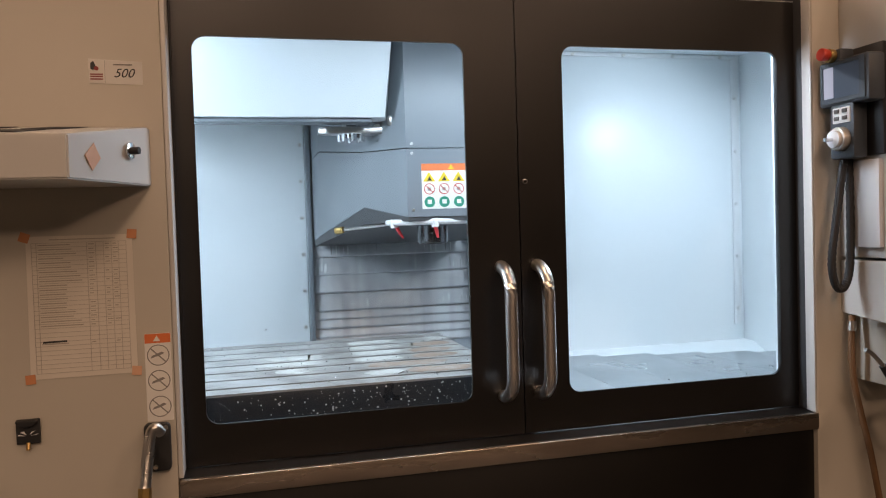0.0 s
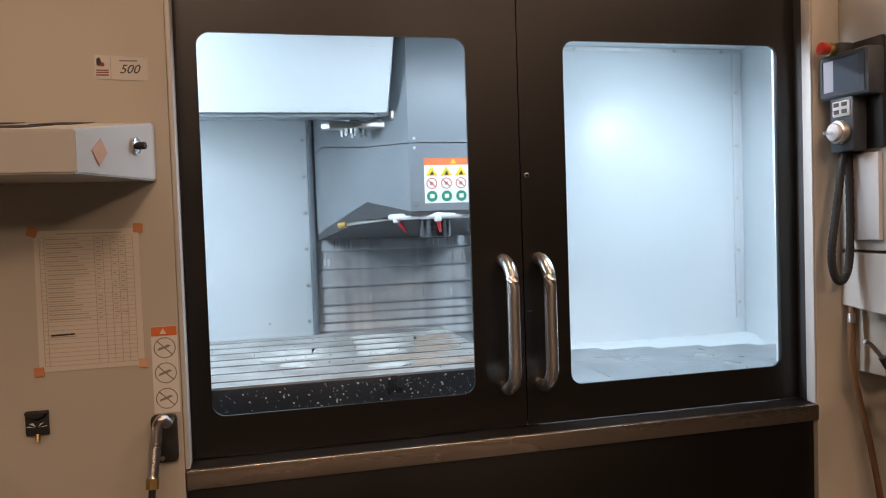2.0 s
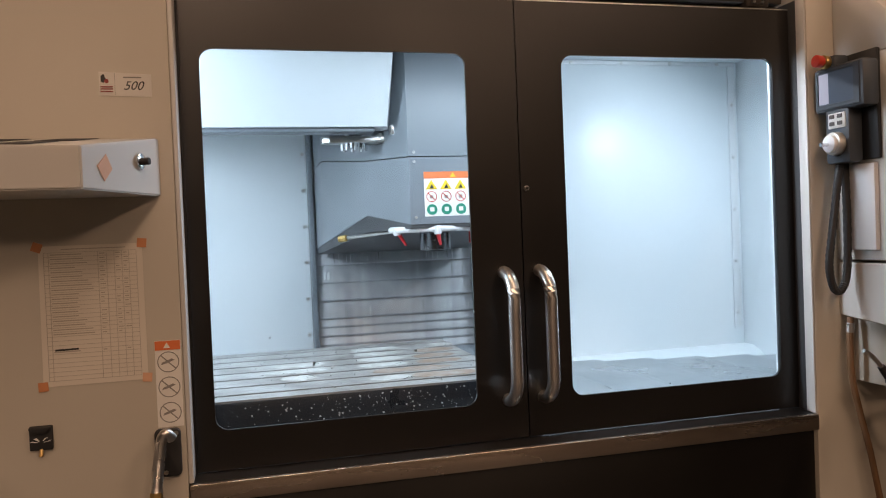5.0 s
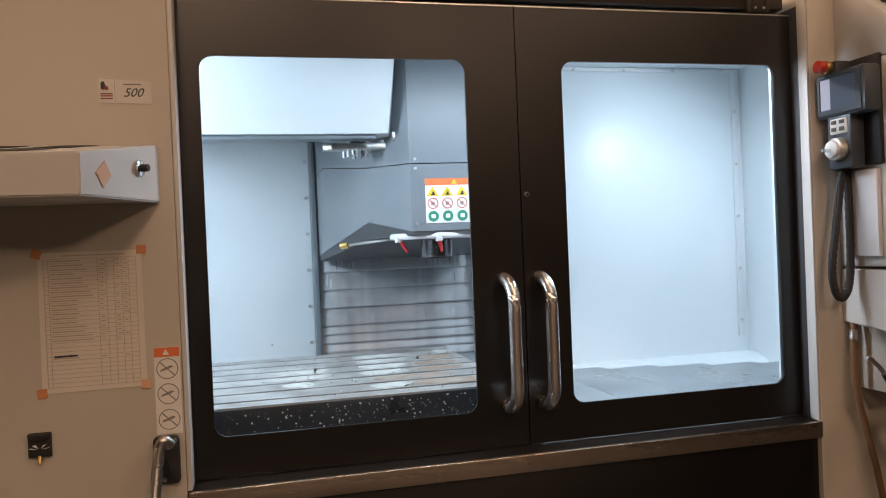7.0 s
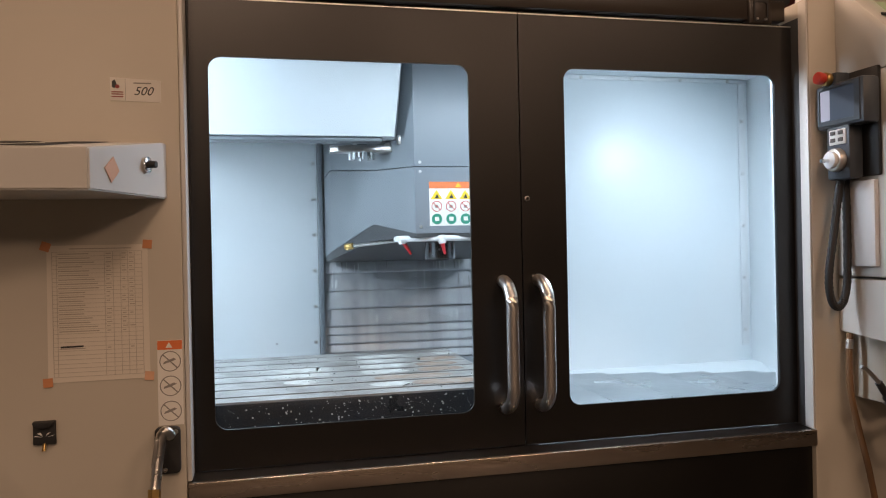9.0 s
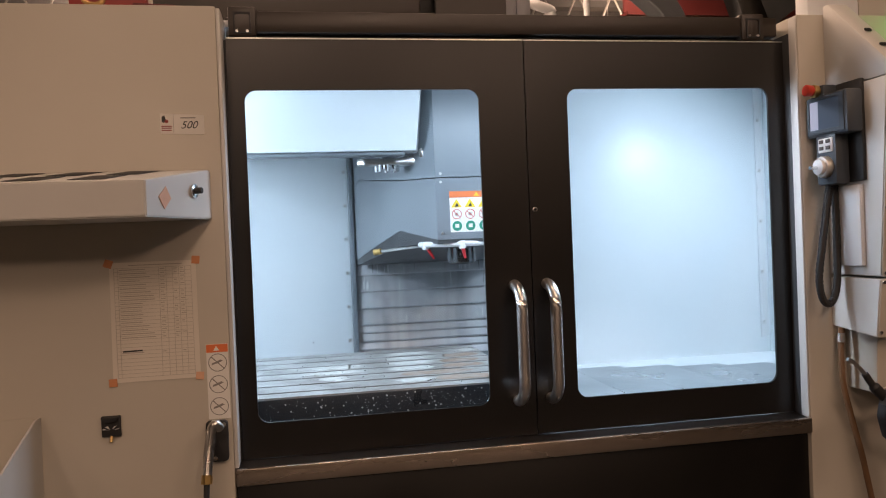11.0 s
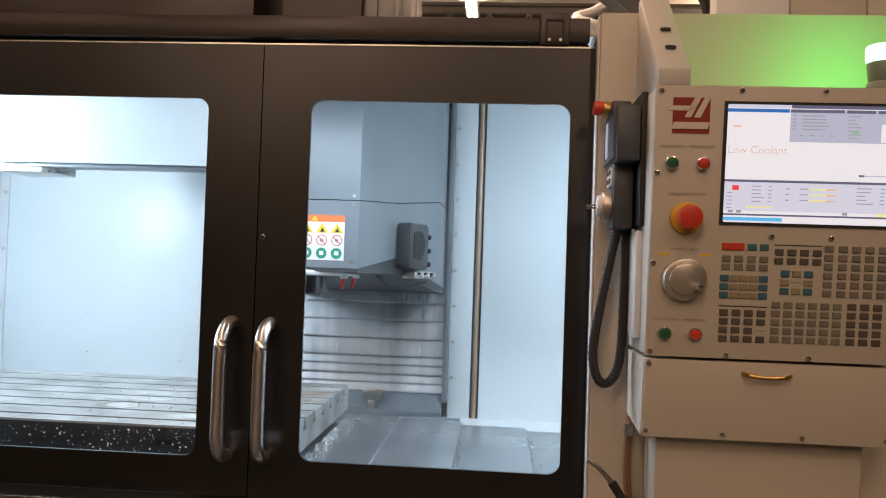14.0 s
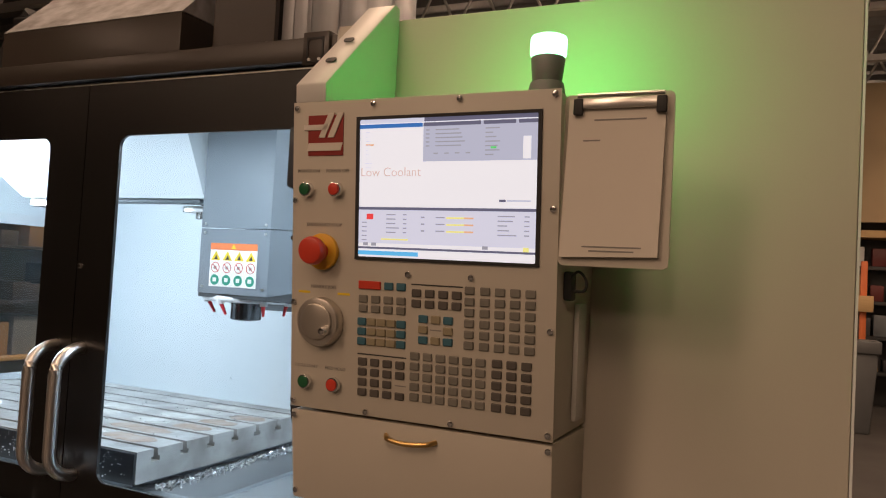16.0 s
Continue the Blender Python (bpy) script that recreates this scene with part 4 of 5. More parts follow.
# signal lamp on the console
sig = thing("signal_lamp", (1.299, -0.262, 1.768), "lit signal lamp with grey base, glowing green", "lamp")
part("lamp_base", bm_rod((1.299, -0.262, 1.768), (1.299, -0.262, 1.790), 0.030, 0.026, segs=28, bevel=0.002), M["lamp_grey"], sig)
part("lamp_neck", bm_rod((1.299, -0.262, 1.790), (1.299, -0.262, 1.829), 0.023, 0.027, segs=28, bevel=0.002), M["lamp_grey"], sig)
lens = part("lamp_lens", bm_rod((1.299, -0.262, 1.829), (1.299, -0.262, 1.863), 0.0285, segs=32, bevel=0.006), M["beacon"], sig, "glowing lens")
lens.visible_shadow = False

# clipboard hung on the console's side
cb = thing("clipboard", (1.42, -0.29, 1.512), "clipboard holding a thick sheaf of blank-looking paper", "clipboard")
part("board", bm_prism(round_rect(1.338, 1.497, 1.508, 1.762, 0.008, 4), "y", -0.288, -0.284), M["beige"], cb)
part("paper_pad", bm_prism([(1.342, 1.520), (1.483, 1.524), (1.487, 1.752), (1.347, 1.752)], "y", -0.297, -0.2885), M["paper_dull"], cb)
cl = part("clip", bm_box(1.365, 1.478, -0.304, -0.2975, 1.737, 1.752, 0.002), M["steel"], cb, "steel clip with black ends")
for x in (1.362, 1.481):
    part("clip_end", bm_box(x - 0.007, x + 0.007, -0.306, -0.2972, 1.728, 1.752, 0.002), M["matt_black"], cl)
part("clip_bar", bm_rod((1.36, -0.3005, 1.757), (1.485, -0.3005, 1.757), 0.0035, segs=8), M["steel"], cl)
for x0, x1, z in ((1.385, 1.46, 1.720), (1.37, 1.395, 1.690), (1.375, 1.46, 1.535), (1.385, 1.45, 1.529)):
    bar(x0, x1, z, z + 0.0022, M["ink"], cb, y=-0.2976)

# hand pendant with coiled lead
rj = thing("hand_pendant", (0.81, -0.14, 1.50), "dark hand-held jog pendant with small screen, hung by lead", "pendant")
RX = 0.796
part("pendant_body", bm_box(RX, RX + 0.050, -0.236, -0.070, 1.630, 1.746, 0.008), M["pendant"], rj)
part("screen_bezel", bm_plate_hole((-0.226, -0.078, 1.638, 1.740), (-0.208, -0.086, 1.648, 1.732), 0.004, "x", RX - 0.003, RX + 0.002), M["pendant"], rj)
part("pendant_grip", bm_box(RX + 0.004, RX + 0.048, -0.182, -0.100, 1.495, 1.640, 0.008), M["pendant"], rj)
part("pendant_screen", bm_box(RX - 0.0012, RX + 0.001, -0.207, -0.087, 1.649, 1.731), M["pend_screen"], rj, "faintly lit small screen")
part("screen_bar", bm_box(RX - 0.0020, RX - 0.0011, -0.122, -0.089, 1.651, 1.729), M["scr_text"], rj)
part("pendant_keys", bm_box(RX + 0.0005, RX + 0.006, -0.172, -0.115, 1.585, 1.624, 0.002), M["sign_white"], rj)
for y, z in ((-0.157, 1.615), (-0.130, 1.615), (-0.157, 1.597), (-0.130, 1.597)):
    part("pendant_key", bm_box(RX - 0.0025, RX + 0.001, y - 0.008, y + 0.008, z - 0.005, z + 0.005, 0.001), M["key_dark"], rj)
dl = part("pendant_dial", bm_rod((RX - 0.014, -0.142, 1.545), (RX + 0.006, -0.142, 1.545), 0.029, 0.031, segs=32, bevel=0.003), M["jog"], rj, "metal jog wheel")
part("dial_hub", bm_rod((RX - 0.024, -0.142, 1.545), (RX - 0.013, -0.142, 1.545), 0.022, segs=24, bevel=0.002), M["white_plain"], dl)
part("dial_pin", bm_rod((RX - 0.046, -0.140, 1.543), (RX - 0.023, -0.140, 1.543), 0.005, segs=12), M["chrome"], dl)
part("pendant_stop", bm_rod((RX - 0.034, -0.115, 1.762), (RX - 0.012, -0.115, 1.760), 0.0165, 0.015, segs=24, bevel=0.004), M["red"], rj, "red stop button")
part("stop_collar", bm_rod((RX - 0.013, -0.115, 1.760), (RX + 0.004, -0.115, 1.758), 0.0175, segs=24, bevel=0.002), M["brass"], rj, "brass stop button collar")
part("stop_housing", bm_box(RX + 0.003, RX + 0.046, -0.142, -0.090, 1.738, 1.774, 0.006), M["pendant"], rj)
part("holder", bm_box(0.8475, 0.8605, -0.225, -0.095, 1.50, 1.775, 0.004), M["matt_black"], rj, "black pendant holder")
part("holder_tray", bm_box(0.846, 0.8605, -0.21, -0.10, 1.27, 1.49, 0.003), M["white_plain"], rj)
lead = curve_points([(0.822, -0.125, 1.50), (0.810, -0.128, 1.45), (0.790, -0.130, 1.34), (0.775, -0.130, 1.235), (0.786, -0.130, 1.175), (0.812, -0.128, 1.168), (0.833, -0.126, 1.22), (0.838, -0.125, 1.36), (0.840, -0.12, 1.50), (0.838, -0.115, 1.60)], 12)
part("lead", bm_tube(lead, [0.0095 + 0.0012 * (k % 2) for k in range(len(lead))], 10), M["matt_black"], rj, "thick black looped lead")
# ---- on top of the mill ----
ZT = 2.315
top = thing("upper_cabinet", (-0.9, 0.65, 1.99), "black sheet-metal cabinet on the mill, hall sheen in its colour", "cabinet")
part("front_box", bm_box(-1.10, -0.215, 0.50, 0.80, 2.06, ZT, 0.004), M["black_sheen"], top)
part("top_sheet", bm_prism([(0.502, ZT + 0.002), (0.86, ZT + 0.002), (0.86, ZT + 0.36)], "x", -1.10, -0.215), M["sheet_stained"], top, "stained bare metal sloping top")
part("gap_panel", bm_box(-0.2145, -0.1485, 0.66, 0.67, 1.995, 3.0), M["matt_black"], top)
part("rear_panel", bm_box(-0.148, 0.105, 0.58, 0.60, 1.995, 3.0), M["black_sheen"], top)
part("rear_shroud", bm_box(-1.0, 0.104, 0.87, 1.10, 2.18, 3.0), M["matt_black"], top)
du = thing("sheet_metal_duct", (0.27, 0.75, 2.19), "scuffed galvanised vertical sheet-metal shroud", "duct")
for x0, x1 in ((0.106, 0.152), (0.154, 0.205)):
    part("sheet", bm_box(x0, x1, 0.615, 0.64, 2.17, 3.1, 0.004), M["duct"], du)
for y0, y1, dx in ((0.642, 0.80, 0.0), (0.802, 0.96, 0.008), (0.962, 1.16, 0.0), (1.162, 1.34, 0.010)):
    part("sheet", bm_box(0.12, 0.205 + dx, y0, y1, 2.17, 3.1, 0.004), M["duct"], du)
ch = thing("cable_chain", (1.1, 1.5, 2.2), "grey articulated cable chain looping over the mill", "cable chain")
cp = curve_points([(1.20, 1.5, 2.20), (1.22, 1.5, 2.36), (1.17, 1.5, 2.48), (1.06, 1.5, 2.58), (0.95, 1.5, 2.68), (0.86, 1.5, 2.85)], 5)
lm = mesh_of("link", bm_box(-0.055, 0.055, -0.06, 0.06, -0.024, 0.024, 0.006, segs=1), M["bin"])
for p, q in zip(cp, cp[1:]):
    d = (q - p).normalized()
    piece("link", lm, ch, Matrix.Translation((p + q) / 2) @ pose(0, 0, 0, 0, math.degrees(math.atan2(d.x, d.z)), 0))
st = thing("steel_bracket", (1.35, 1.3, 2.18), "dark painted angled steel bracket above the mill", "bracket")
part("bracket_arm", bm_prism([(1.25, 2.62), (1.36, 2.62), (1.52, 2.20), (1.40, 2.18)], "y", 1.1, 1.2, 0.004), M["black"], st)
part("bracket_plate", bm_prism([(1.36, 2.75), (1.62, 2.75), (1.66, 2.40), (1.52, 2.30), (1.44, 2.42)], "y", 1.14, 1.18, 0.004), M["grey_dark"], st)
far = thing("overhead_beam", (2.0, 7.0, 4.4), "maroon painted steel crane beam under the roof", "beam")
part("beam_web", bm_box(3.45, 7.5, 7.0, 7.06, 4.15, 4.60), M["maroon"], far)
part("beam_flange", bm_box(3.45, 7.5, 6.92, 7.14, 4.10, 4.15), M["maroon"], far)
part("beam_flange", bm_box(3.45, 7.5, 6.92, 7.14, 4.60, 4.65), M["maroon"], far)
pp = thing("white_pipe", (1.1, 3.0, 2.9), "white plastic pipe run with elbows under the roof", "pipe")
part("pipe_run", bm_tube(curve_points([(1.60, 4.2, 5.44), (1.60, 4.2, 3.75), (1.20, 3.5, 3.22), (1.02, 3.2, 3.05), (1.18, 3.2, 2.98), (1.05, 3.2, 2.88), (0.90, 3.3, 2.82)], 8), 0.036, 12), M["white_plain"], pp)
part("pipe_drop", bm_rod((1.52, 3.4, 0.0), (1.52, 3.4, 5.44), 0.022, segs=10), M["white_plain"], pp)
part("yellow_hose", bm_tube(curve_points([(0.62, 3.0, 2.80), (0.75, 3.0, 2.84), (0.85, 3.0, 2.86), (0.95, 3.0, 2.79)], 8), 0.010, 8), M["yellow"], pp)
fl = thing("flood_lamp", (-2.32, 1.2, 0.0), "black floodlight on a bent black post, switched off", "lamp")
part("post", bm_tube(curve_points([(-2.32, 1.2, 0.0), (-2.32, 1.2, 1.2), (-2.31, 1.2, 2.12), (-2.09, 1.2, 2.46), (-1.89, 1.2, 2.70)], 8), 0.055, 14), M["matt_black"], fl)
AIM = pose(-1.70, 1.18, 2.655, -58, 6, -10)
for nm, v, mt, lab in (("lamp_head", (-0.20, 0.20, -0.04, 0.04, -0.12, 0.12, 0.012), "matt_black", ""), ("lamp_glass", (-0.17, 0.17, -0.044, -0.0402, -0.09, 0.09, 0.001), "screen_glass", "dark lamp glass")):
    part(nm, bm_box(*v), M[mt], fl, lab).data.transform(AIM)
cr = thing("roof_cabinet", (1.47, 0.43, 2.1), "pale grey and cream sheet-metal cabinet on the mill's roof", "cabinet")
for x0, x1, mt in ((1.157, 1.361, "white_plain"), (1.363, 1.57, "beige"), (1.572, 1.78, "beige")):
    part("cabinet_panel", bm_box(x0, x1, 0.40, 0.47, 2.10, 3.1, 0.006), M[mt], cr)
M["tool_red"] = material("dull_red_plastic", (0.30, 0.035, 0.028), 0.5, scale=20, bump=0.03)
rb = thing("hand_tool", (-1.08, 0.02, 1.99), "dull red hand tool with pale edge, lying on the panel's top", "tool")
part("tool_body", bm_prism(round_rect(-1.186, -0.999, 1.991, 2.058, 0.031, 6), "y", 0.012, 0.052, 0.006), M["tool_red"], rb)
part("pale_edge", bm_prism(round_rect(-1.194, -0.991, 1.9905, 2.066, 0.033, 6), "y", 0.040, 0.062, 0.006), M["paper_dull"], rb, "pale lumpy rim")
part("tool_ring", bm_tube([(-1.125 + 0.024 * math.cos(a), 0.008, 2.026 + 0.015 * math.sin(a)) for a in (2 * math.pi * k / 16 for k in range(17))], 0.0065, 8), M["brass"], rb)
part("tool_lever", bm_prism([(-1.03, 1.9915), (-0.90, 1.9915), (-0.898, 1.998), (-0.93, 2.010), (-1.03, 2.014)], "y", -0.004, 0.010, 0.002), M["maroon"], rb)

# ---- things on the beige panel ----
tsx = thing("tool_ledge", (-1.7, -0.2, 1.46), "beige sheet-metal ledge with slotted sloping top", "ledge")
b = bmesh.new()
ends = [(-0.853, PY - 0.001), (-0.957, -0.335), (-2.70, -0.335), (-2.70, PY - 0.001)]
lo = [b.verts.new((x, y, 1.460)) for x, y in ends]
hi = [b.verts.new((x, y, z)) for (x, y), z in zip(ends, (1.583, 1.538, 1.538, 1.583))]
b.faces.new(lo)
b.faces.new(hi)
for k in range(4):
    b.faces.new((lo[k], lo[(k + 1) % 4], hi[(k + 1) % 4], hi[k]))
bmesh.ops.recalc_face_normals(b, faces=b.faces)
bmesh.ops.bevel(b, geom=list(b.edges), offset=0.003, segments=2, affect="EDGES")
part("ledge_body", b, M["beige_light"], tsx)
tilt = math.degrees(math.atan2(0.045, 0.27))
sm = mesh_of("slot", bm_prism([(-0.05, -0.05), (0.02, -0.05), (0.05, 0.05), (-0.02, 0.05)], "z", 0.0, 0.0012), M["matt_black"])
for k in range(12):
    for r_ in (0, 1):
        y = -0.125 - 0.125 * r_
        piece("slot", sm, tsx, pose(-1.02 - 0.13 * k - 0.05 * r_, y, 1.583 - 0.045 * (PY - y) / 0.27 + 0.0008, tilt, 0, 0))
nx, ny = 0.943, -0.332
fx, fy = -0.8835, -0.148
part("peg_washer", bm_rod((fx, fy, 1.526), (fx + 0.006 * nx, fy + 0.006 * ny, 1.526), 0.017, segs=24, bevel=0.002), M["chrome"], tsx, "polished washer")
part("peg", bm_rod((fx, fy, 1.526), (fx + 0.022 * nx, fy + 0.022 * ny, 1.526), 0.0075, segs=16, bevel=0.002), M["matt_black"], tsx, "black peg")
rot = pose(-0.9302, -0.2680, 1.505, 0, 0, math.degrees(math.atan2(0.27, 0.104)))
piece("tape_patch", mesh_of("tape_patch", bm_prism([(-0.024, 0.0), (0.006, 0.024), (0.026, -0.002), (-0.002, -0.027)], "y", -0.0012, 0.0), M["tape_pale"]), tsx, rot, "peach tape diamond")


def flat(points, mat, parent, y, name, t=0.0009, label=""):
    return part(name, bm_prism(points, "y", y - t, y), mat, parent, label)


def rect(x0, x1, z0, z1):
    return [(x0, z0), (x1, z0), (x1, z1), (x0, z1)]


WY = PY - 0.0006
sh = thing("paper_sheet", (-1.0, WY, 1.07), "printed table on a paper sheet taped to the panel", "paper")
flat([(-1.101, 1.070), (-0.896, 1.071), (-0.897, 1.362), (-1.099, 1.362)], M["paper_dull"], sh, WY, "sheet")
b = bmesh.new()
for k in range(30):
    z = 1.348 - 0.0092 * k
    bm_box(-1.089, -0.909, WY - 0.0017, WY - 0.0009, z - 0.0004, z + 0.0004, bm=b)
for x in (-1.089, -1.080, -0.985, -0.968, -0.953, -0.938, -0.924, -0.909):
    bm_box(x - 0.0004, x + 0.0004, WY - 0.0017, WY - 0.0009, 1.081, 1.348, bm=b)
tagged(part("table_grid", b, M["faint"], sh), kind="stuff")
b = bmesh.new()
rp = random.Random(11)
for k in range(24):
    z = 1.3436 - 0.0092 * k
    if k in (19, 20, 21, 23):
        continue
    bm_box(-1.077, -1.077 + rp.uniform(0.04, 0.085), WY - 0.0017, WY - 0.0009, z - 0.001, z + 0.001, bm=b)
    for x in (-0.982, -0.950, -0.935):
        if rp.random() < 0.8:
            bm_box(x, x + rp.uniform(0.006, 0.011), WY - 0.0017, WY - 0.0009, z - 0.001, z + 0.001, bm=b)
bm_box(-1.055, -0.93, WY - 0.0017, WY - 0.0009, 1.3535, 1.3555, bm=b)
tagged(part("printed_text", b, M["row_ink"], sh), kind="stuff")
flat([(-1.075, 1.143), (-1.030, 1.144), (-1.030, 1.1475), (-1.075, 1.147)], M["sign_black"], sh, WY - 0.001, "handwriting")
for x, z, a, kd in ((-1.101, 1.360, 25, "tape"), (-0.897, 1.362, 40, "tape"), (-1.101, 1.071, 48, "tape"), (-0.898, 1.075, 40, "tape_pale")):
    r_ = 0.0135
    pts = [(x + r_ * math.cos(radians(a + 90 * k)), z + r_ * math.sin(radians(a + 90 * k))) for k in range(4)]
    flat(pts, M[kd], sh, WY - 0.0018, "tape", label="orange tape corner")

lb = thing("asset_label", (-0.914, WY, 1.67), "cream asset label with handwritten 500", "label")
flat([(-0.966, 1.674), (-0.862, 1.671), (-0.862, 1.719), (-0.966, 1.724)], M["paper"], lb, WY, "label_card")
flat(rect(-0.935, -0.9345, 1.675, 1.721), M["ink"], lb, WY - 0.0009, "label_rule")
flat([(-0.962, 1.703), (-0.957, 1.700), (-0.952, 1.708), (-0.956, 1.719), (-0.962, 1.715)], M["sign_black"], lb, WY - 0.0009, "emblem")
flat([(-0.951 + 0.0045 * math.cos(k * math.pi / 6), 1.704 + 0.0045 * math.sin(k * math.pi / 6)) for k in range(12)], M["logo_red"], lb, WY - 0.0012, "emblem_dot")
for z in (1.691, 1.6865, 1.681):
    flat(rect(-0.963, -0.939, z, z + 0.0022), M["logo_red"], lb, WY - 0.0009, "print_line")
flat(rect(-0.918, -0.882, 1.711, 1.7135), M["ink"], lb, WY - 0.0009, "print_line")
words("500", -0.899, 1.694, 0.026, M["sign_black"], lb, WY - 0.0012, "handwritten_number", 0.35)


def circle(x, z, r, n=24):
    return [(x + r * math.cos(2 * math.pi * k / n), z + r * math.sin(2 * math.pi * k / n)) for k in range(n)]


def ring(x, z, r, w, mat, parent, y, name):
    pts = [(x + r * math.cos(a), y, z + r * math.sin(a)) for a in (2 * math.pi * k / 24 for k in range(25))]
    return part(name, bm_tube(pts, w, 6), mat, parent)


def slash(x, z, r, w, mat, parent, y):
    c, s = math.cos(radians(45)), math.sin(radians(45))
    return flat([(x - r * c - w * s, z + r * s - w * c), (x - r * c + w * s, z + r * s + w * c), (x + r * c + w * s, z - r * s + w * c), (x + r * c - w * s, z - r * s - w * c)], mat, parent, y, "slash")


ws = thing("warning_sticker", (-0.855, WY, 0.965), "white warning sticker with orange band and three ban signs", "sticker")
flat(rect(-0.8815, -0.829, 0.964, 1.150), M["sign_white"], ws, WY, "sticker_card")
flat(rect(-0.8810, -0.8295, 1.130, 1.1495), M["orange"], ws, WY - 0.0009, "warning_band")
flat([(-0.864, 1.134), (-0.850, 1.134), (-0.857, 1.146)], M["sign_white"], ws, WY - 0.0018, "warning_triangle")
for z in (1.104, 1.050, 0.995):
    ring(-0.855, z, 0.0215, 0.0011, M["ink"], ws, WY - 0.001, "ban_ring")
    slash(-0.855, z, 0.0215, 0.0012, M["ink"], ws, WY - 0.0012)
    flat([(-0.870, z - 0.006), (-0.853, z - 0.001), (-0.842, z + 0.004), (-0.848, z + 0.007), (-0.868, z - 0.001)], M["ink"], ws, WY - 0.0010, "pictogram")
gs = thing("warning_sticker", (-1.405, WY, 1.055), "white sticker with orange band and green order signs", "sticker")
flat(rect(-1.435, -1.376, 1.055, 1.268), M["sign_white"], gs, WY, "sticker_card")
flat(rect(-1.4345, -1.3765, 1.250, 1.2675), M["orange"], gs, WY - 0.0009, "warning_band")
for k in range(4):
    flat(circle(-1.405, 1.225 - 0.046 * k, 0.019), M["sign_green"], gs, WY - 0.0009, "order_disc")

hk = thing("bottle_opener", (-1.109, PY - 0.01, 0.935), "chrome and black wall hook with brass pin", "hook")
part("hook_plate", bm_prism([(-1.131, 0.942), (-1.087, 0.942), (-1.087, 0.992), (-1.131, 0.992)], "y", PY - 0.010, PY - 0.001, 0.002), M["matt_black"], hk)
part("hook_cup", bm_prism([(-1.129, 0.988), (-1.118, 0.979), (-1.100, 0.979), (-1.089, 0.988), (-1.089, 0.992), (-1.129, 0.992)], "y", PY - 0.022, PY - 0.009, 0.001), M["matt_black"], hk)
for a in (-62, -30, 30, 62):
    c, s = math.sin(radians(a)), math.cos(radians(a))
    flat([(-1.109 + 0.005 * c, 0.957 + 0.004 * s), (-1.109 + 0.021 * c - 0.004 * s, 0.957 + 0.016 * s - 0.004), (-1.109 + 0.021 * c + 0.004 * s, 0.957 + 0.016 * s - 0.002)], M["sign_white"], hk, PY - 0.0102, "ray")
part("hook_pin", bm_rod((-1.109, PY - 0.008, 0.944), (-1.109, PY - 0.014, 0.930), 0.004, segs=10), M["brass"], hk)

gn = thing("coolant_gun", (-0.862, -0.1, 0.80), "grey metal coolant gun in black holder with brass fitting", "spray gun")
part("gun_holder", bm_prism(round_rect(-0.889, -0.836, 0.860, 0.962, 0.010, 4), "y", PY - 0.014, PY - 0.001, 0.002), M["matt_black"], gn)
for x, z in ((-0.845, 0.952), (-0.868, 0.870)):
    part("holder_bolt", bm_rod((x, PY - 0.018, z), (x, PY - 0.012, z), 0.005, segs=10), M["steel"], gn)
part("gun_head", bm_tube(curve_points([(-0.847, -0.125, 0.950), (-0.858, -0.135, 0.966), (-0.868, -0.135, 0.955), (-0.873, -0.140, 0.920), (-0.877, -0.150, 0.880), (-0.880, -0.158, 0.850)], 6), [0.006] + [0.011] * 29 + [0.012], 14), M["steel"], gn, "grey metal gun body")
part("gun_lever", bm_prism([(-0.888, 0.895), (-0.878, 0.955), (-0.872, 0.955), (-0.876, 0.893)], "y", -0.152, -0.143, 0.001), M["steel"], gn)
part("gun_fitting", bm_rod((-0.880, -0.158, 0.853), (-0.881, -0.162, 0.832), 0.013, segs=6), M["brass"], gn)
part("gun_hose", bm_tube(curve_points([(-0.881, -0.161, 0.835), (-0.886, -0.165, 0.76), (-0.905, -0.125, 0.62), (-0.93, -0.12, 0.40), (-0.94, -0.12, 0.12), (-0.95, -0.12, 0.01)], 8), 0.007, 10), M["matt_black"], gn)

ty = thing("sheet_metal_bin", (-1.5, -0.25, 0.80), "open grey sheet-metal bin hung on the panel", "bin")
part("bin_side", bm_prism([(PY - 0.002, 1.00), (-0.10, 1.00), (-0.42, 0.905), (-0.42, 0.86), (-0.20, 0.78), (PY - 0.002, 0.78)], "x", -1.273, -1.268), M["beige_light"], ty)
part("bin_side", bm_prism([(PY - 0.002, 1.00), (-0.10, 1.00), (-0.42, 0.905), (-0.42, 0.86), (-0.20, 0.78), (PY - 0.002, 0.78)], "x", -1.90, -1.895), M["beige_light"], ty)
part("bin_front", bm_box(-1.895, -1.273, -0.42, -0.416, 0.862, 0.905), M["beige"], ty)
part("bin_floor", bm_prism([(PY - 0.002, 0.782), (-0.20, 0.782), (-0.418, 0.862), (-0.415, 0.867), (-0.20, 0.787), (PY - 0.002, 0.787)], "x", -1.895, -1.273), M["beige"], ty)
part("bin_back", bm_box(-1.895, -1.273, PY - 0.006, PY - 0.002, 0.787, 1.0), M["beige"], ty)

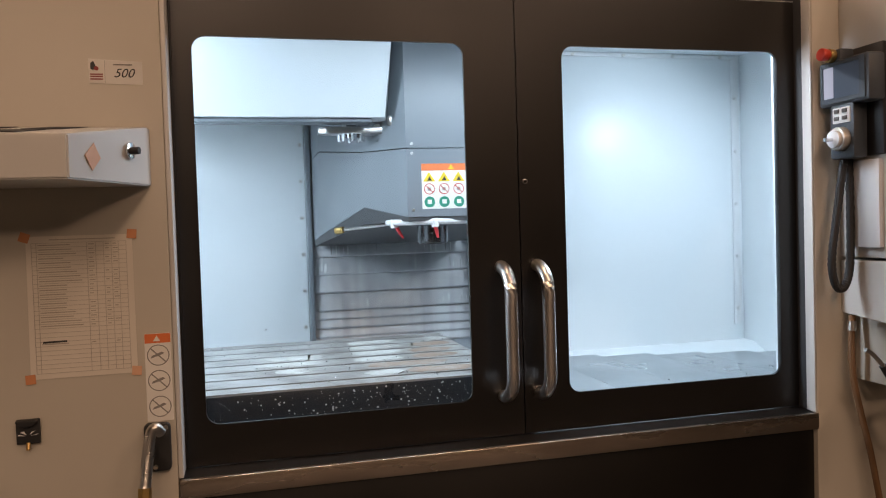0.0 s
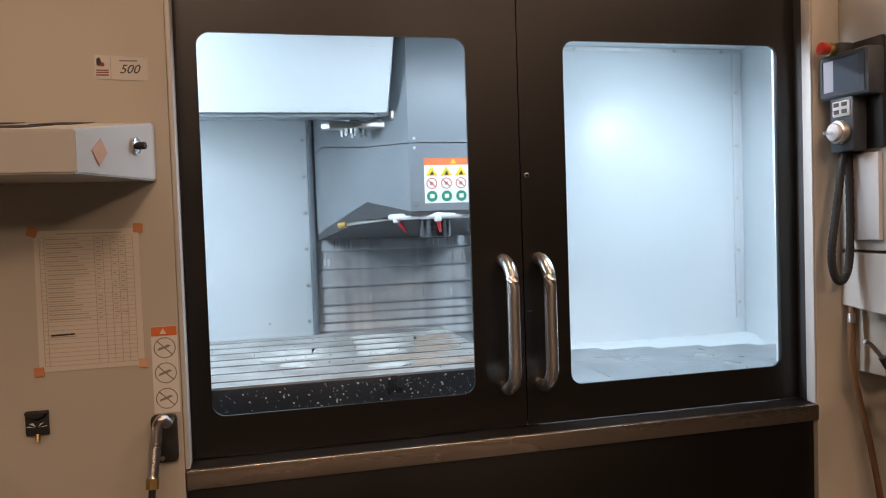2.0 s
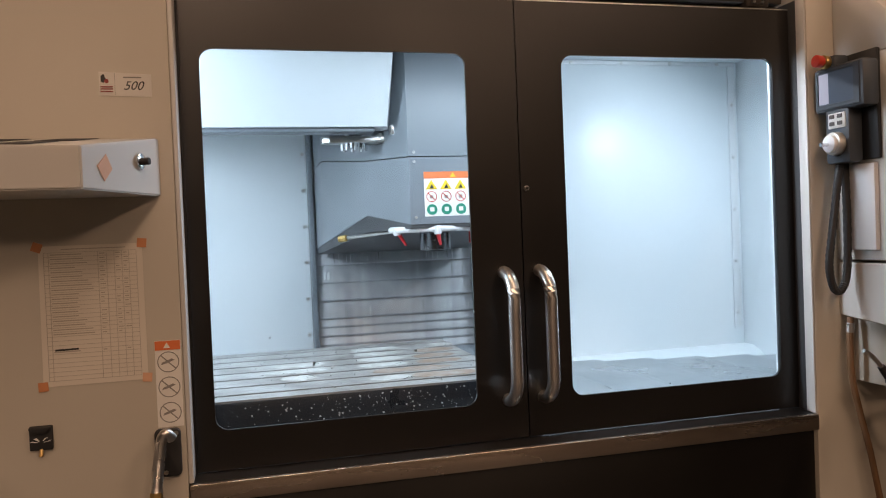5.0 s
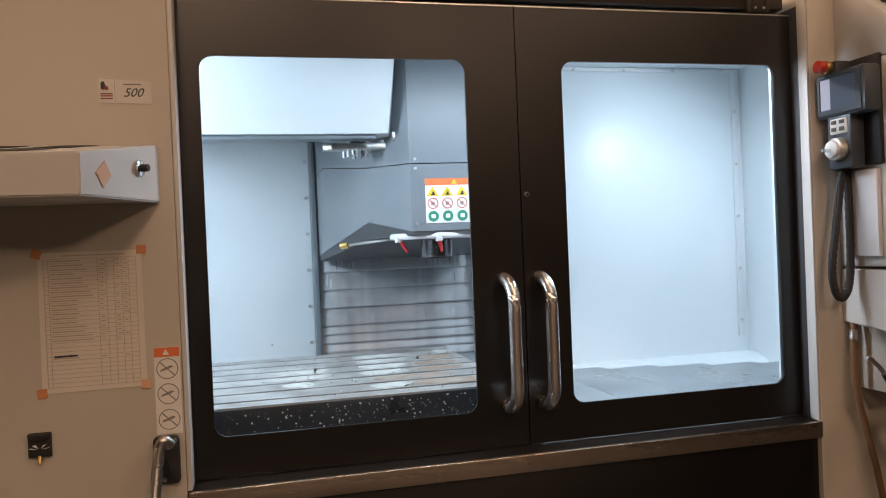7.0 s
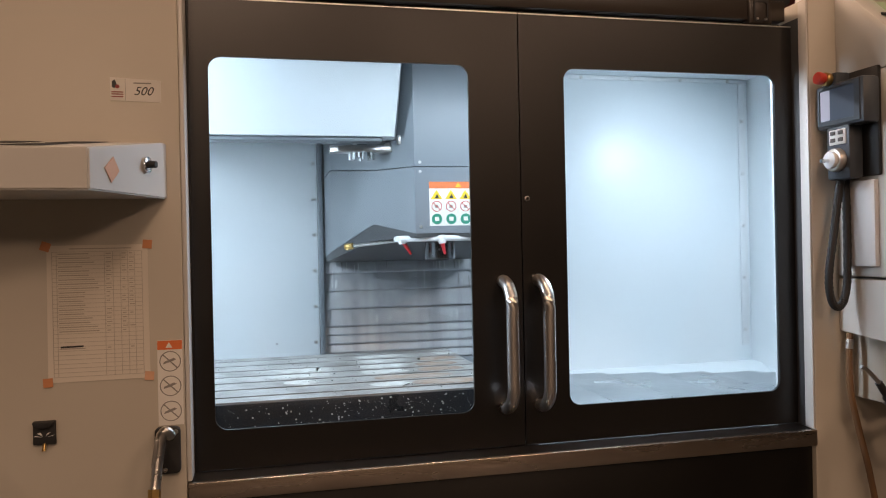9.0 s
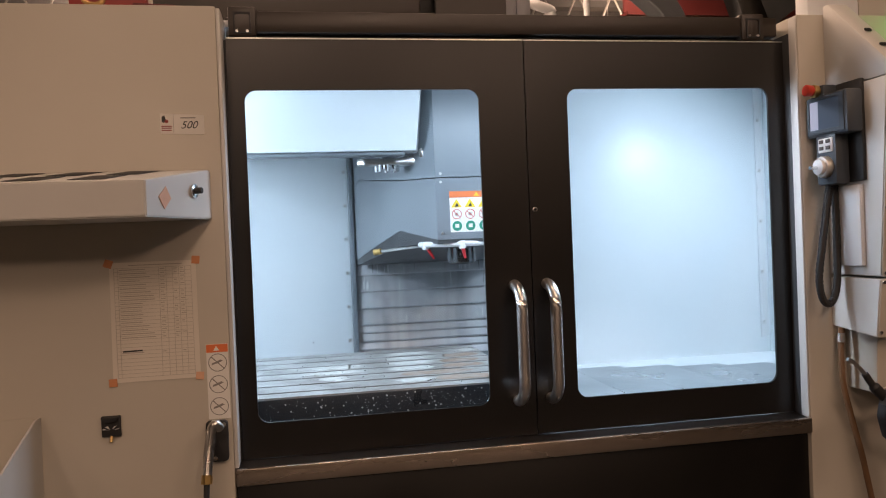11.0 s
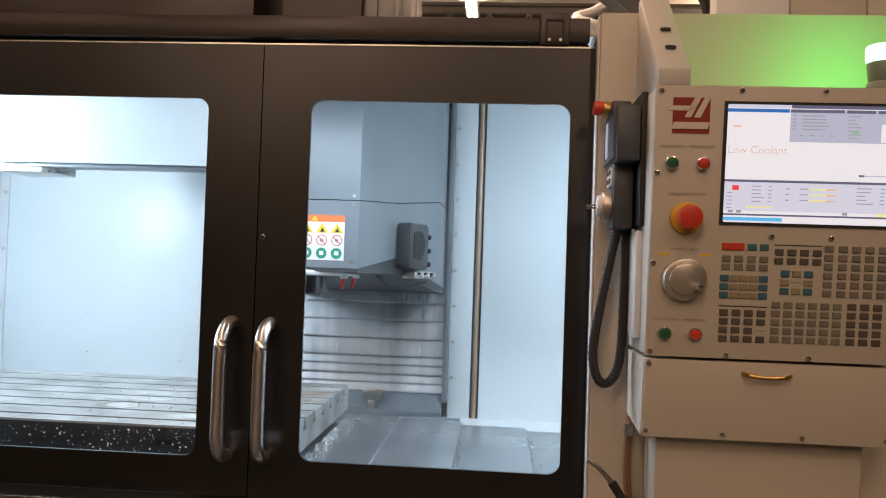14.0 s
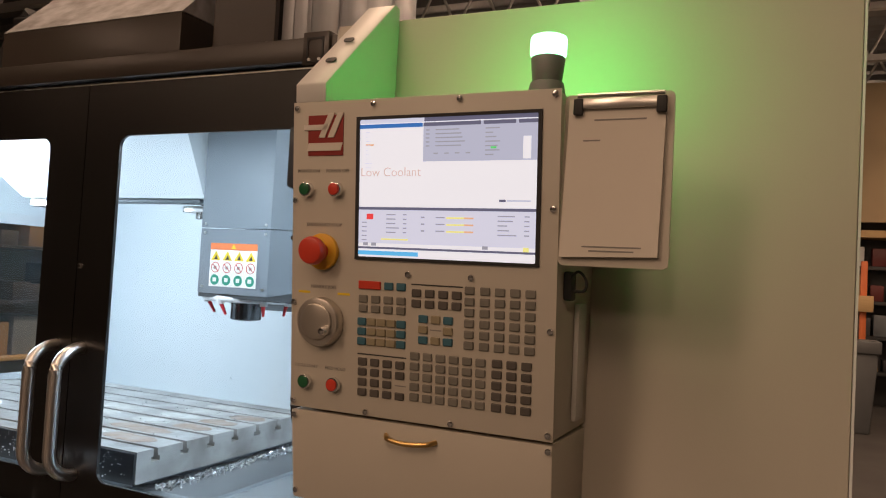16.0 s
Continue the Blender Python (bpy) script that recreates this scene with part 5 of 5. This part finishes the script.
# ---- sticker on the spindle head ----
hs = thing("safety_sticker", (-0.022, 0.608, 1.41), "safety sticker with orange band, yellow, red and green signs", "sticker")
HX0, HX1, HZ0, HZ1, HY = -0.121, 0.073, 1.412, 1.556, 0.6088
flat(rect(HX0, HX1, HZ0, HZ1), M["sign_white"], hs, HY, "sticker_card")
flat(rect(HX0, HX1, 1.534, HZ1), M["orange"], hs, HY - 0.0009, "warning_band")
flat([(-0.034, 1.538), (-0.014, 1.538), (-0.024, 1.553)], M["sign_yellow"], hs, HY - 0.0018, "band_triangle")
for k in range(4):
    x = HX0 + (HX1 - HX0) * (k + 0.5) / 4
    flat([(x - 0.020, 1.499), (x + 0.020, 1.499), (x, 1.530)], M["sign_yellow"], hs, HY - 0.0009, "warning_triangle")
    flat([(x - 0.007, 1.502), (x + 0.008, 1.502), (x + 0.002, 1.516)], M["sign_black"], hs, HY - 0.0018, "pictogram")
    flat(circle(x, 1.4755, 0.013), M["paper"], hs, HY - 0.0006, "ban_disc")
    ring(x, 1.4755, 0.0165, 0.0014, M["sign_red"], hs, HY - 0.001, "ban_ring")
    slash(x, 1.4755, 0.016, 0.0012, M["sign_red"], hs, HY - 0.0014)
    flat(rect(x - 0.006, x + 0.005, 1.470, 1.480), M["ink"], hs, HY - 0.0010, "pictogram")
    flat(circle(x, 1.434, 0.0175), M["sign_green"], hs, HY - 0.0009, "order_disc")
    flat(rect(x - 0.007, x + 0.007, 1.428, 1.441), M["sign_white"], hs, HY - 0.0018, "pictogram")

# ---- under the console ----
LAY = Matrix(((1, 0, 0, 0), (0, 0, 1, -0.395), (0, 1, 0, 0.926), (0, 0, 0, 1)))
sf = thing("tool_rack", (1.1, -0.3, 0.92), "bare steel tool rack plate with slots and comb edge", "rack")
part("rack_plate", bm_plate_hole((0.851, 1.335, 0.0, 0.174), (0.885, 1.035, 0.036, 0.130), 0.022, "y", 0.0, 0.005), M["rack_steel"], sf, "steel plate with an oval opening").data.transform(LAY)
b = bmesh.new()
for x in (1.075, 1.135, 1.195, 1.255, 1.315):
    bm_prism(round_rect(x - 0.013, x + 0.013, 0.060, 0.135, 0.012, 5), "y", 0.0048, 0.0056, bm=b)
tagged(part("rack_slot", b, M["matt_black"], sf, "dark slots in the plate"), kind="stuff").data.transform(LAY)
part("rack_arm", bm_box(0.851, 0.884, -0.458, -0.396, 0.926, 0.931, 0.001), M["rack_steel"], sf)
tm = mesh_of("rack_tooth", bm_prism([(-0.016, 0.0), (0.016, 0.0), (0.012, -0.056), (0.006, -0.066), (-0.002, -0.066), (-0.008, -0.056)], "z", 0.926, 0.931, 0.0008), M["rack_steel"])
for k in range(9):
    piece("rack_tooth", tm, sf, Matrix.Translation((0.900 + 0.05 * k, -0.394, 0)))
part("rack_lip", bm_box(0.850, 0.854, -0.452, -0.25, 0.890, 0.9255), M["rack_steel"], sf)
part("rack_strap", bm_prism(round_rect(0.852, 0.890, 0.842, 0.9255, 0.014, 5), "y", -0.458, -0.452, 0.001), M["rack_steel"], sf)
part("strap_foot", bm_tube(curve_points([(0.871, -0.455, 0.850), (0.871, -0.462, 0.838), (0.871, -0.478, 0.838), (0.871, -0.486, 0.848)], 5), 0.011, 8), M["rack_steel"], sf)
part("tool_cup", bm_rod((1.125, -0.40, 0.926), (1.125, -0.40, 0.818), 0.030, 0.028, segs=24, bevel=0.004), M["grey_dark"], sf, "dark tool cup")
part("rack_clamp", bm_box(1.19, 1.26, -0.36, -0.30, 0.931, 0.958, 0.004), M["rack_steel"], sf)
ag = thing("air_gun", (0.86, -0.28, 0.75), "black air blow gun with bent metal nozzle, hung up", "air gun")
part("nozzle_tube", bm_tube(curve_points([(0.753, -0.260, 1.031), (0.770, -0.260, 1.022), (0.789, -0.260, 1.004), (0.803, -0.260, 0.989)], 6), 0.0052, 10), M["steel"], ag)
part("gun_body", bm_tube(curve_points([(0.803, -0.260, 0.989), (0.824, -0.260, 0.959), (0.855, -0.260, 0.928), (0.878, -0.260, 0.907)], 6), [0.009] * 7 + [0.014] * 12, 12), M["matt_black"], ag)
part("gun_handle", bm_prism([(0.849, 0.908), (0.884, 0.895), (0.923, 0.811), (0.899, 0.786), (0.856, 0.817), (0.842, 0.873)], "y", -0.278, -0.246, 0.006), M["matt_black"], ag)
part("trigger", bm_tube(curve_points([(0.845, -0.262, 0.945), (0.875, -0.265, 0.945), (0.898, -0.268, 0.905)], 5), 0.0035, 8), M["steel"], ag)
part("gun_hose", bm_tube(curve_points([(0.920, -0.260, 0.793), (0.936, -0.260, 0.751), (0.946, -0.260, 0.718), (0.956, -0.25, 0.55), (0.956, -0.22, 0.3), (0.946, -0.2, 0.01)], 6), 0.0065, 8), M["bin"], ag)
bh = thing("hanging_hose", (0.87, -0.1, 0.01), "brown rubber hose hanging from under the console", "hose")
part("hose_run", bm_tube(curve_points([(0.866, -0.095, 1.09), (0.858, -0.10, 1.02), (0.862, -0.10, 0.93), (0.885, -0.10, 0.83), (0.922, -0.10, 0.685), (0.96, -0.10, 0.45), (0.98, -0.10, 0.01)], 8), 0.0085, 10), M["hose"], bh)
part("hose_fitting", bm_rod((0.861, -0.10, 1.075), (0.859, -0.10, 1.050), 0.0105, segs=10), M["steel"], bh)

# ---- chips and coolant marks ----
rc = random.Random(3)


def chips(name, n, place, size, label):
    verts, faces = [], []
    for _ in range(n):
        c = Vector(place())
        m = Euler((rc.uniform(0, 6), rc.uniform(0, 6), rc.uniform(0, 6))).to_matrix()
        s = rc.uniform(0.4, 1.0) * size
        k = len(verts)
        for p in ((-1, -0.5, 0), (1, -0.4, 0.3), (0.6, 0.5, 0), (-0.7, 0.5, -0.3), (0.1, 0.0, 0.7)):
            verts.append(c + m @ (Vector(p) * s))
        faces += [(k, k + 1, k + 4), (k + 1, k + 2, k + 4), (k + 2, k + 3, k + 4), (k + 3, k, k + 4), (k, k + 3, k + 2, k + 1)]
    me = bpy.data.meshes.new(name)
    me.from_pydata(verts, [], faces)
    me.materials.append(M["chips"])
    tagged(new(name, me), label, "chips", kind="stuff")


chips("chip_heap", 900, lambda: (TX1 + 0.012 + abs(rc.gauss(0, 0.020)), rc.uniform(0.27, 0.98), 0.842 + rc.uniform(0, 0.010)), 0.0055, "bright metal chips heaped along the table's end")
chips("loose_chips", 130, lambda: (rc.uniform(-1.0, 0.01), rc.uniform(0.22, 0.98), TZ + 0.002), 0.005, "bright metal chips scattered on the table")


def on_way():
    k = rc.choice((0, 1, 1, 2, 2, 3, 3, 4, 5))
    return (0.215 + 0.235 * k + rc.gauss(0.006, 0.008), rc.uniform(0.28, 1.06), 0.838 - 0.011 * (k + 1) + 0.002)


chips("seam_chips", 420, on_way, 0.0045, "bright metal chips along the way cover's seams")
chips("wet_chips", 60, lambda: (rc.gauss(1.0, 0.12), rc.gauss(0.75, 0.1), 0.838 - 0.011 * 4), 0.007, "clump of metal chips on the way cover")
b = bmesh.new()
for _ in range(420):
    x, z = rc.uniform(TX0 + 0.3, TX1 - 0.03), rc.uniform(TB + 0.006, TZ - 0.01)
    if rc.random() < 0.3 + 0.6 * abs(math.sin(x * 5.0)):
        s = rc.choice((0.0005, 0.0007, 0.0009, 0.0012, 0.0020))
        bm_box(x - s, x + s, TY0 - 0.0065, TY0 - 0.0035, z - s * 0.8, z + s * 0.8, bm=b)
part("stuck_chips", b, M["white_plain"], tab)
M["coolant"] = material("dried_coolant_film", (0.60, 0.61, 0.59), 0.50, second=(0.42, 0.42, 0.40), scale=30, grain=80, bump=0.05, mix=0.8)
M["rust"] = material("brown_oil_stain", (0.34, 0.24, 0.175), 0.5, 0.2, second=(0.46, 0.43, 0.40), scale=22, grain=80, bump=0.05, mix=0.8)


def stain(strip, x0, x1, key, f0=0.06, f1=0.94):
    """A film on one land of the table, between two slots; strip 0 is at the back."""
    ya, yb = TY1 - 0.075 - strip * 0.1135 + 0.1135 - 0.0085, TY1 - 0.075 - strip * 0.1135 + 0.0085
    n_ = 16
    up = [(x0 + (x1 - x0) * k / n_ + rc.uniform(-0.012, 0.012), yb + (ya - yb) * min(0.97, f1 + rc.uniform(-0.2, 0.05))) for k in range(n_ + 1)]
    dn = [(x1 - (x1 - x0) * k / n_ + rc.uniform(-0.012, 0.012), yb + (ya - yb) * max(0.03, f0 + rc.uniform(-0.04, 0.2))) for k in range(n_ + 1)]
    mid, span = (ya + yb) / 2, (x1 - x0) / 2
    xm_ = (x0 + x1) / 2
    soft_ends = lambda p: (p[0], mid + (p[1] - mid) * (1 - 0.75 * min(1.0, abs(p[0] - xm_) / span) ** 6))
    up, dn = [soft_ends(p) for p in up], [soft_ends(p) for p in dn]
    part("film", bm_prism(up + dn, "z", TZ + 0.0002, TZ + 0.0009), M[key], tab)


for sp, x0, x1, kd in ((1, -0.35, -0.17, "coolant"), (2, -0.345, -0.18, "coolant"), (3, -0.355, -0.19, "coolant"), (4, -0.36, -0.205, "coolant"), (1, -0.05, 0.015, "coolant"), (6, -0.36, -0.25, "coolant"), (3, -0.62, -0.45, "coolant"), (4, -0.66, -0.46, "coolant"), (5, -0.60, -0.50, "coolant"), (2, -0.14, 0.0, "rust"), (3, -0.17, -0.03, "rust"), (4, -0.18, -0.04, "rust"), (5, -0.34, -0.10, "rust"), (6, -0.24, -0.04, "rust")):
    stain(sp, x0, x1, kd)

# ---- seen past the mill ----
rk = thing("storage_rack", (-3.7, 3.0, 0), "dark metal storage rack crowded with boxes and fixtures", "shelf")
for x in (-4.1, -3.45):
    for y in (0.6, 1.9, 3.2, 4.5):
        part("upright", bm_box(x - 0.03, x + 0.03, y - 0.03, y + 0.03, 0, 2.5), M["grey_dark"], rk)
rz = random.Random(8)
for z in (0.25, 0.75, 1.15, 1.55, 1.95, 2.35):
    part("shelf_board", bm_box(-4.12, -3.42, 0.57, 4.53, z - 0.025, z, 0.003), M["wood"] if z < 1.0 else M["grey_dark"], rk)
for z in (0.25, 0.75, 1.15, 1.55, 1.95):
    y = 0.65
    while y < 4.35:
        w, h = rz.uniform(0.08, 0.26), rz.uniform(0.10, 0.34)
        kd = rz.choice(("box_a", "box_b", "box_b", "box_b", "grey_dark", "white_plain", "shelf_orange", "maroon", "grey"))
        single(rz.choice(("storage_box", "fixture_block", "parts_box")), bm_box(-4.0 + rz.uniform(0, 0.2), -3.50 + rz.uniform(-0.08, 0.04), y, y + w, z, z + min(h, 0.36), 0.006), M[kd], "small stored box on the dark storage rack", "box", "stock on the rack")
        y += w + rz.uniform(0.02, 0.10)
wb = thing("waste_bin", (2.37, 8.3, 0), "tall dark grey plastic waste bin on the floor", "bin")
part("bin_body", bm_prism([(2.13, 0.92), (2.515, 0.92), (2.445, 0.0), (2.20, 0.0)], "y", 8.5, 8.9, 0.02), M["bin"], wb)
part("bin_rim", bm_box(2.11, 2.54, 8.47, 8.93, 0.90, 1.045, 0.02), M["bin"], wb)
pr = thing("pallet_rack", (2.4, 9.5, 0), "orange pallet rack with timber shelf and dark stock", "shelf")
for x in (0.4, 2.407):
    part("rack_upright", bm_box(x - 0.037, x + 0.037, 9.47, 9.55, 0, 1.99, 0.008), M["shelf_orange"], pr)
part("rack_board", bm_box(0.3, 2.515, 9.40, 10.3, 1.36, 1.56, 0.012), M["wood"], pr)
part("rack_stock", bm_box(0.5, 2.33, 9.6, 10.2, 1.562, 1.85, 0.01), M["box_b"], pr)
part("rack_stock", bm_box(0.5, 2.34, 9.6, 10.2, 0.0, 1.2, 0.01), M["box_b"], pr)
pw = thing("partition_wall", (4.0, 11.0, 0), "cream partition wall with a dark shelf opening below", "wall")
for z in (0.45, 0.95, 1.45, 1.95):
    part("stock_shelf", bm_box(1.9, 7.0, 11.15, 11.58, z, z + 0.05), M["grey_dark"], pw)
rw = random.Random(21)
for z in (0.50, 1.00, 1.50, 2.00):
    x = 2.0
    while x < 4.2:
        w = rw.uniform(0.12, 0.4)
        part("stock", bm_box(x, x + w, 11.2, 11.5, z + 0.001, z + rw.uniform(0.15, 0.38), 0.01), M[rw.choice(("box_a", "box_b", "maroon", "white_plain", "grey"))], pw)
        x += w + rw.uniform(0.03, 0.12)
part("partition_upper", bm_box(1.9, 7.0, 11.0, 11.1, 2.62, 4.62), M["beige_cream"], pw)
part("partition_shelf", bm_box(1.9, 7.0, 10.95, 11.6, 2.4, 2.5), M["wood"], pw)
part("partition_dark", bm_box(1.9, 7.0, 11.5, 11.6, 0.0, 3.0), M["grey_dark"], pw)
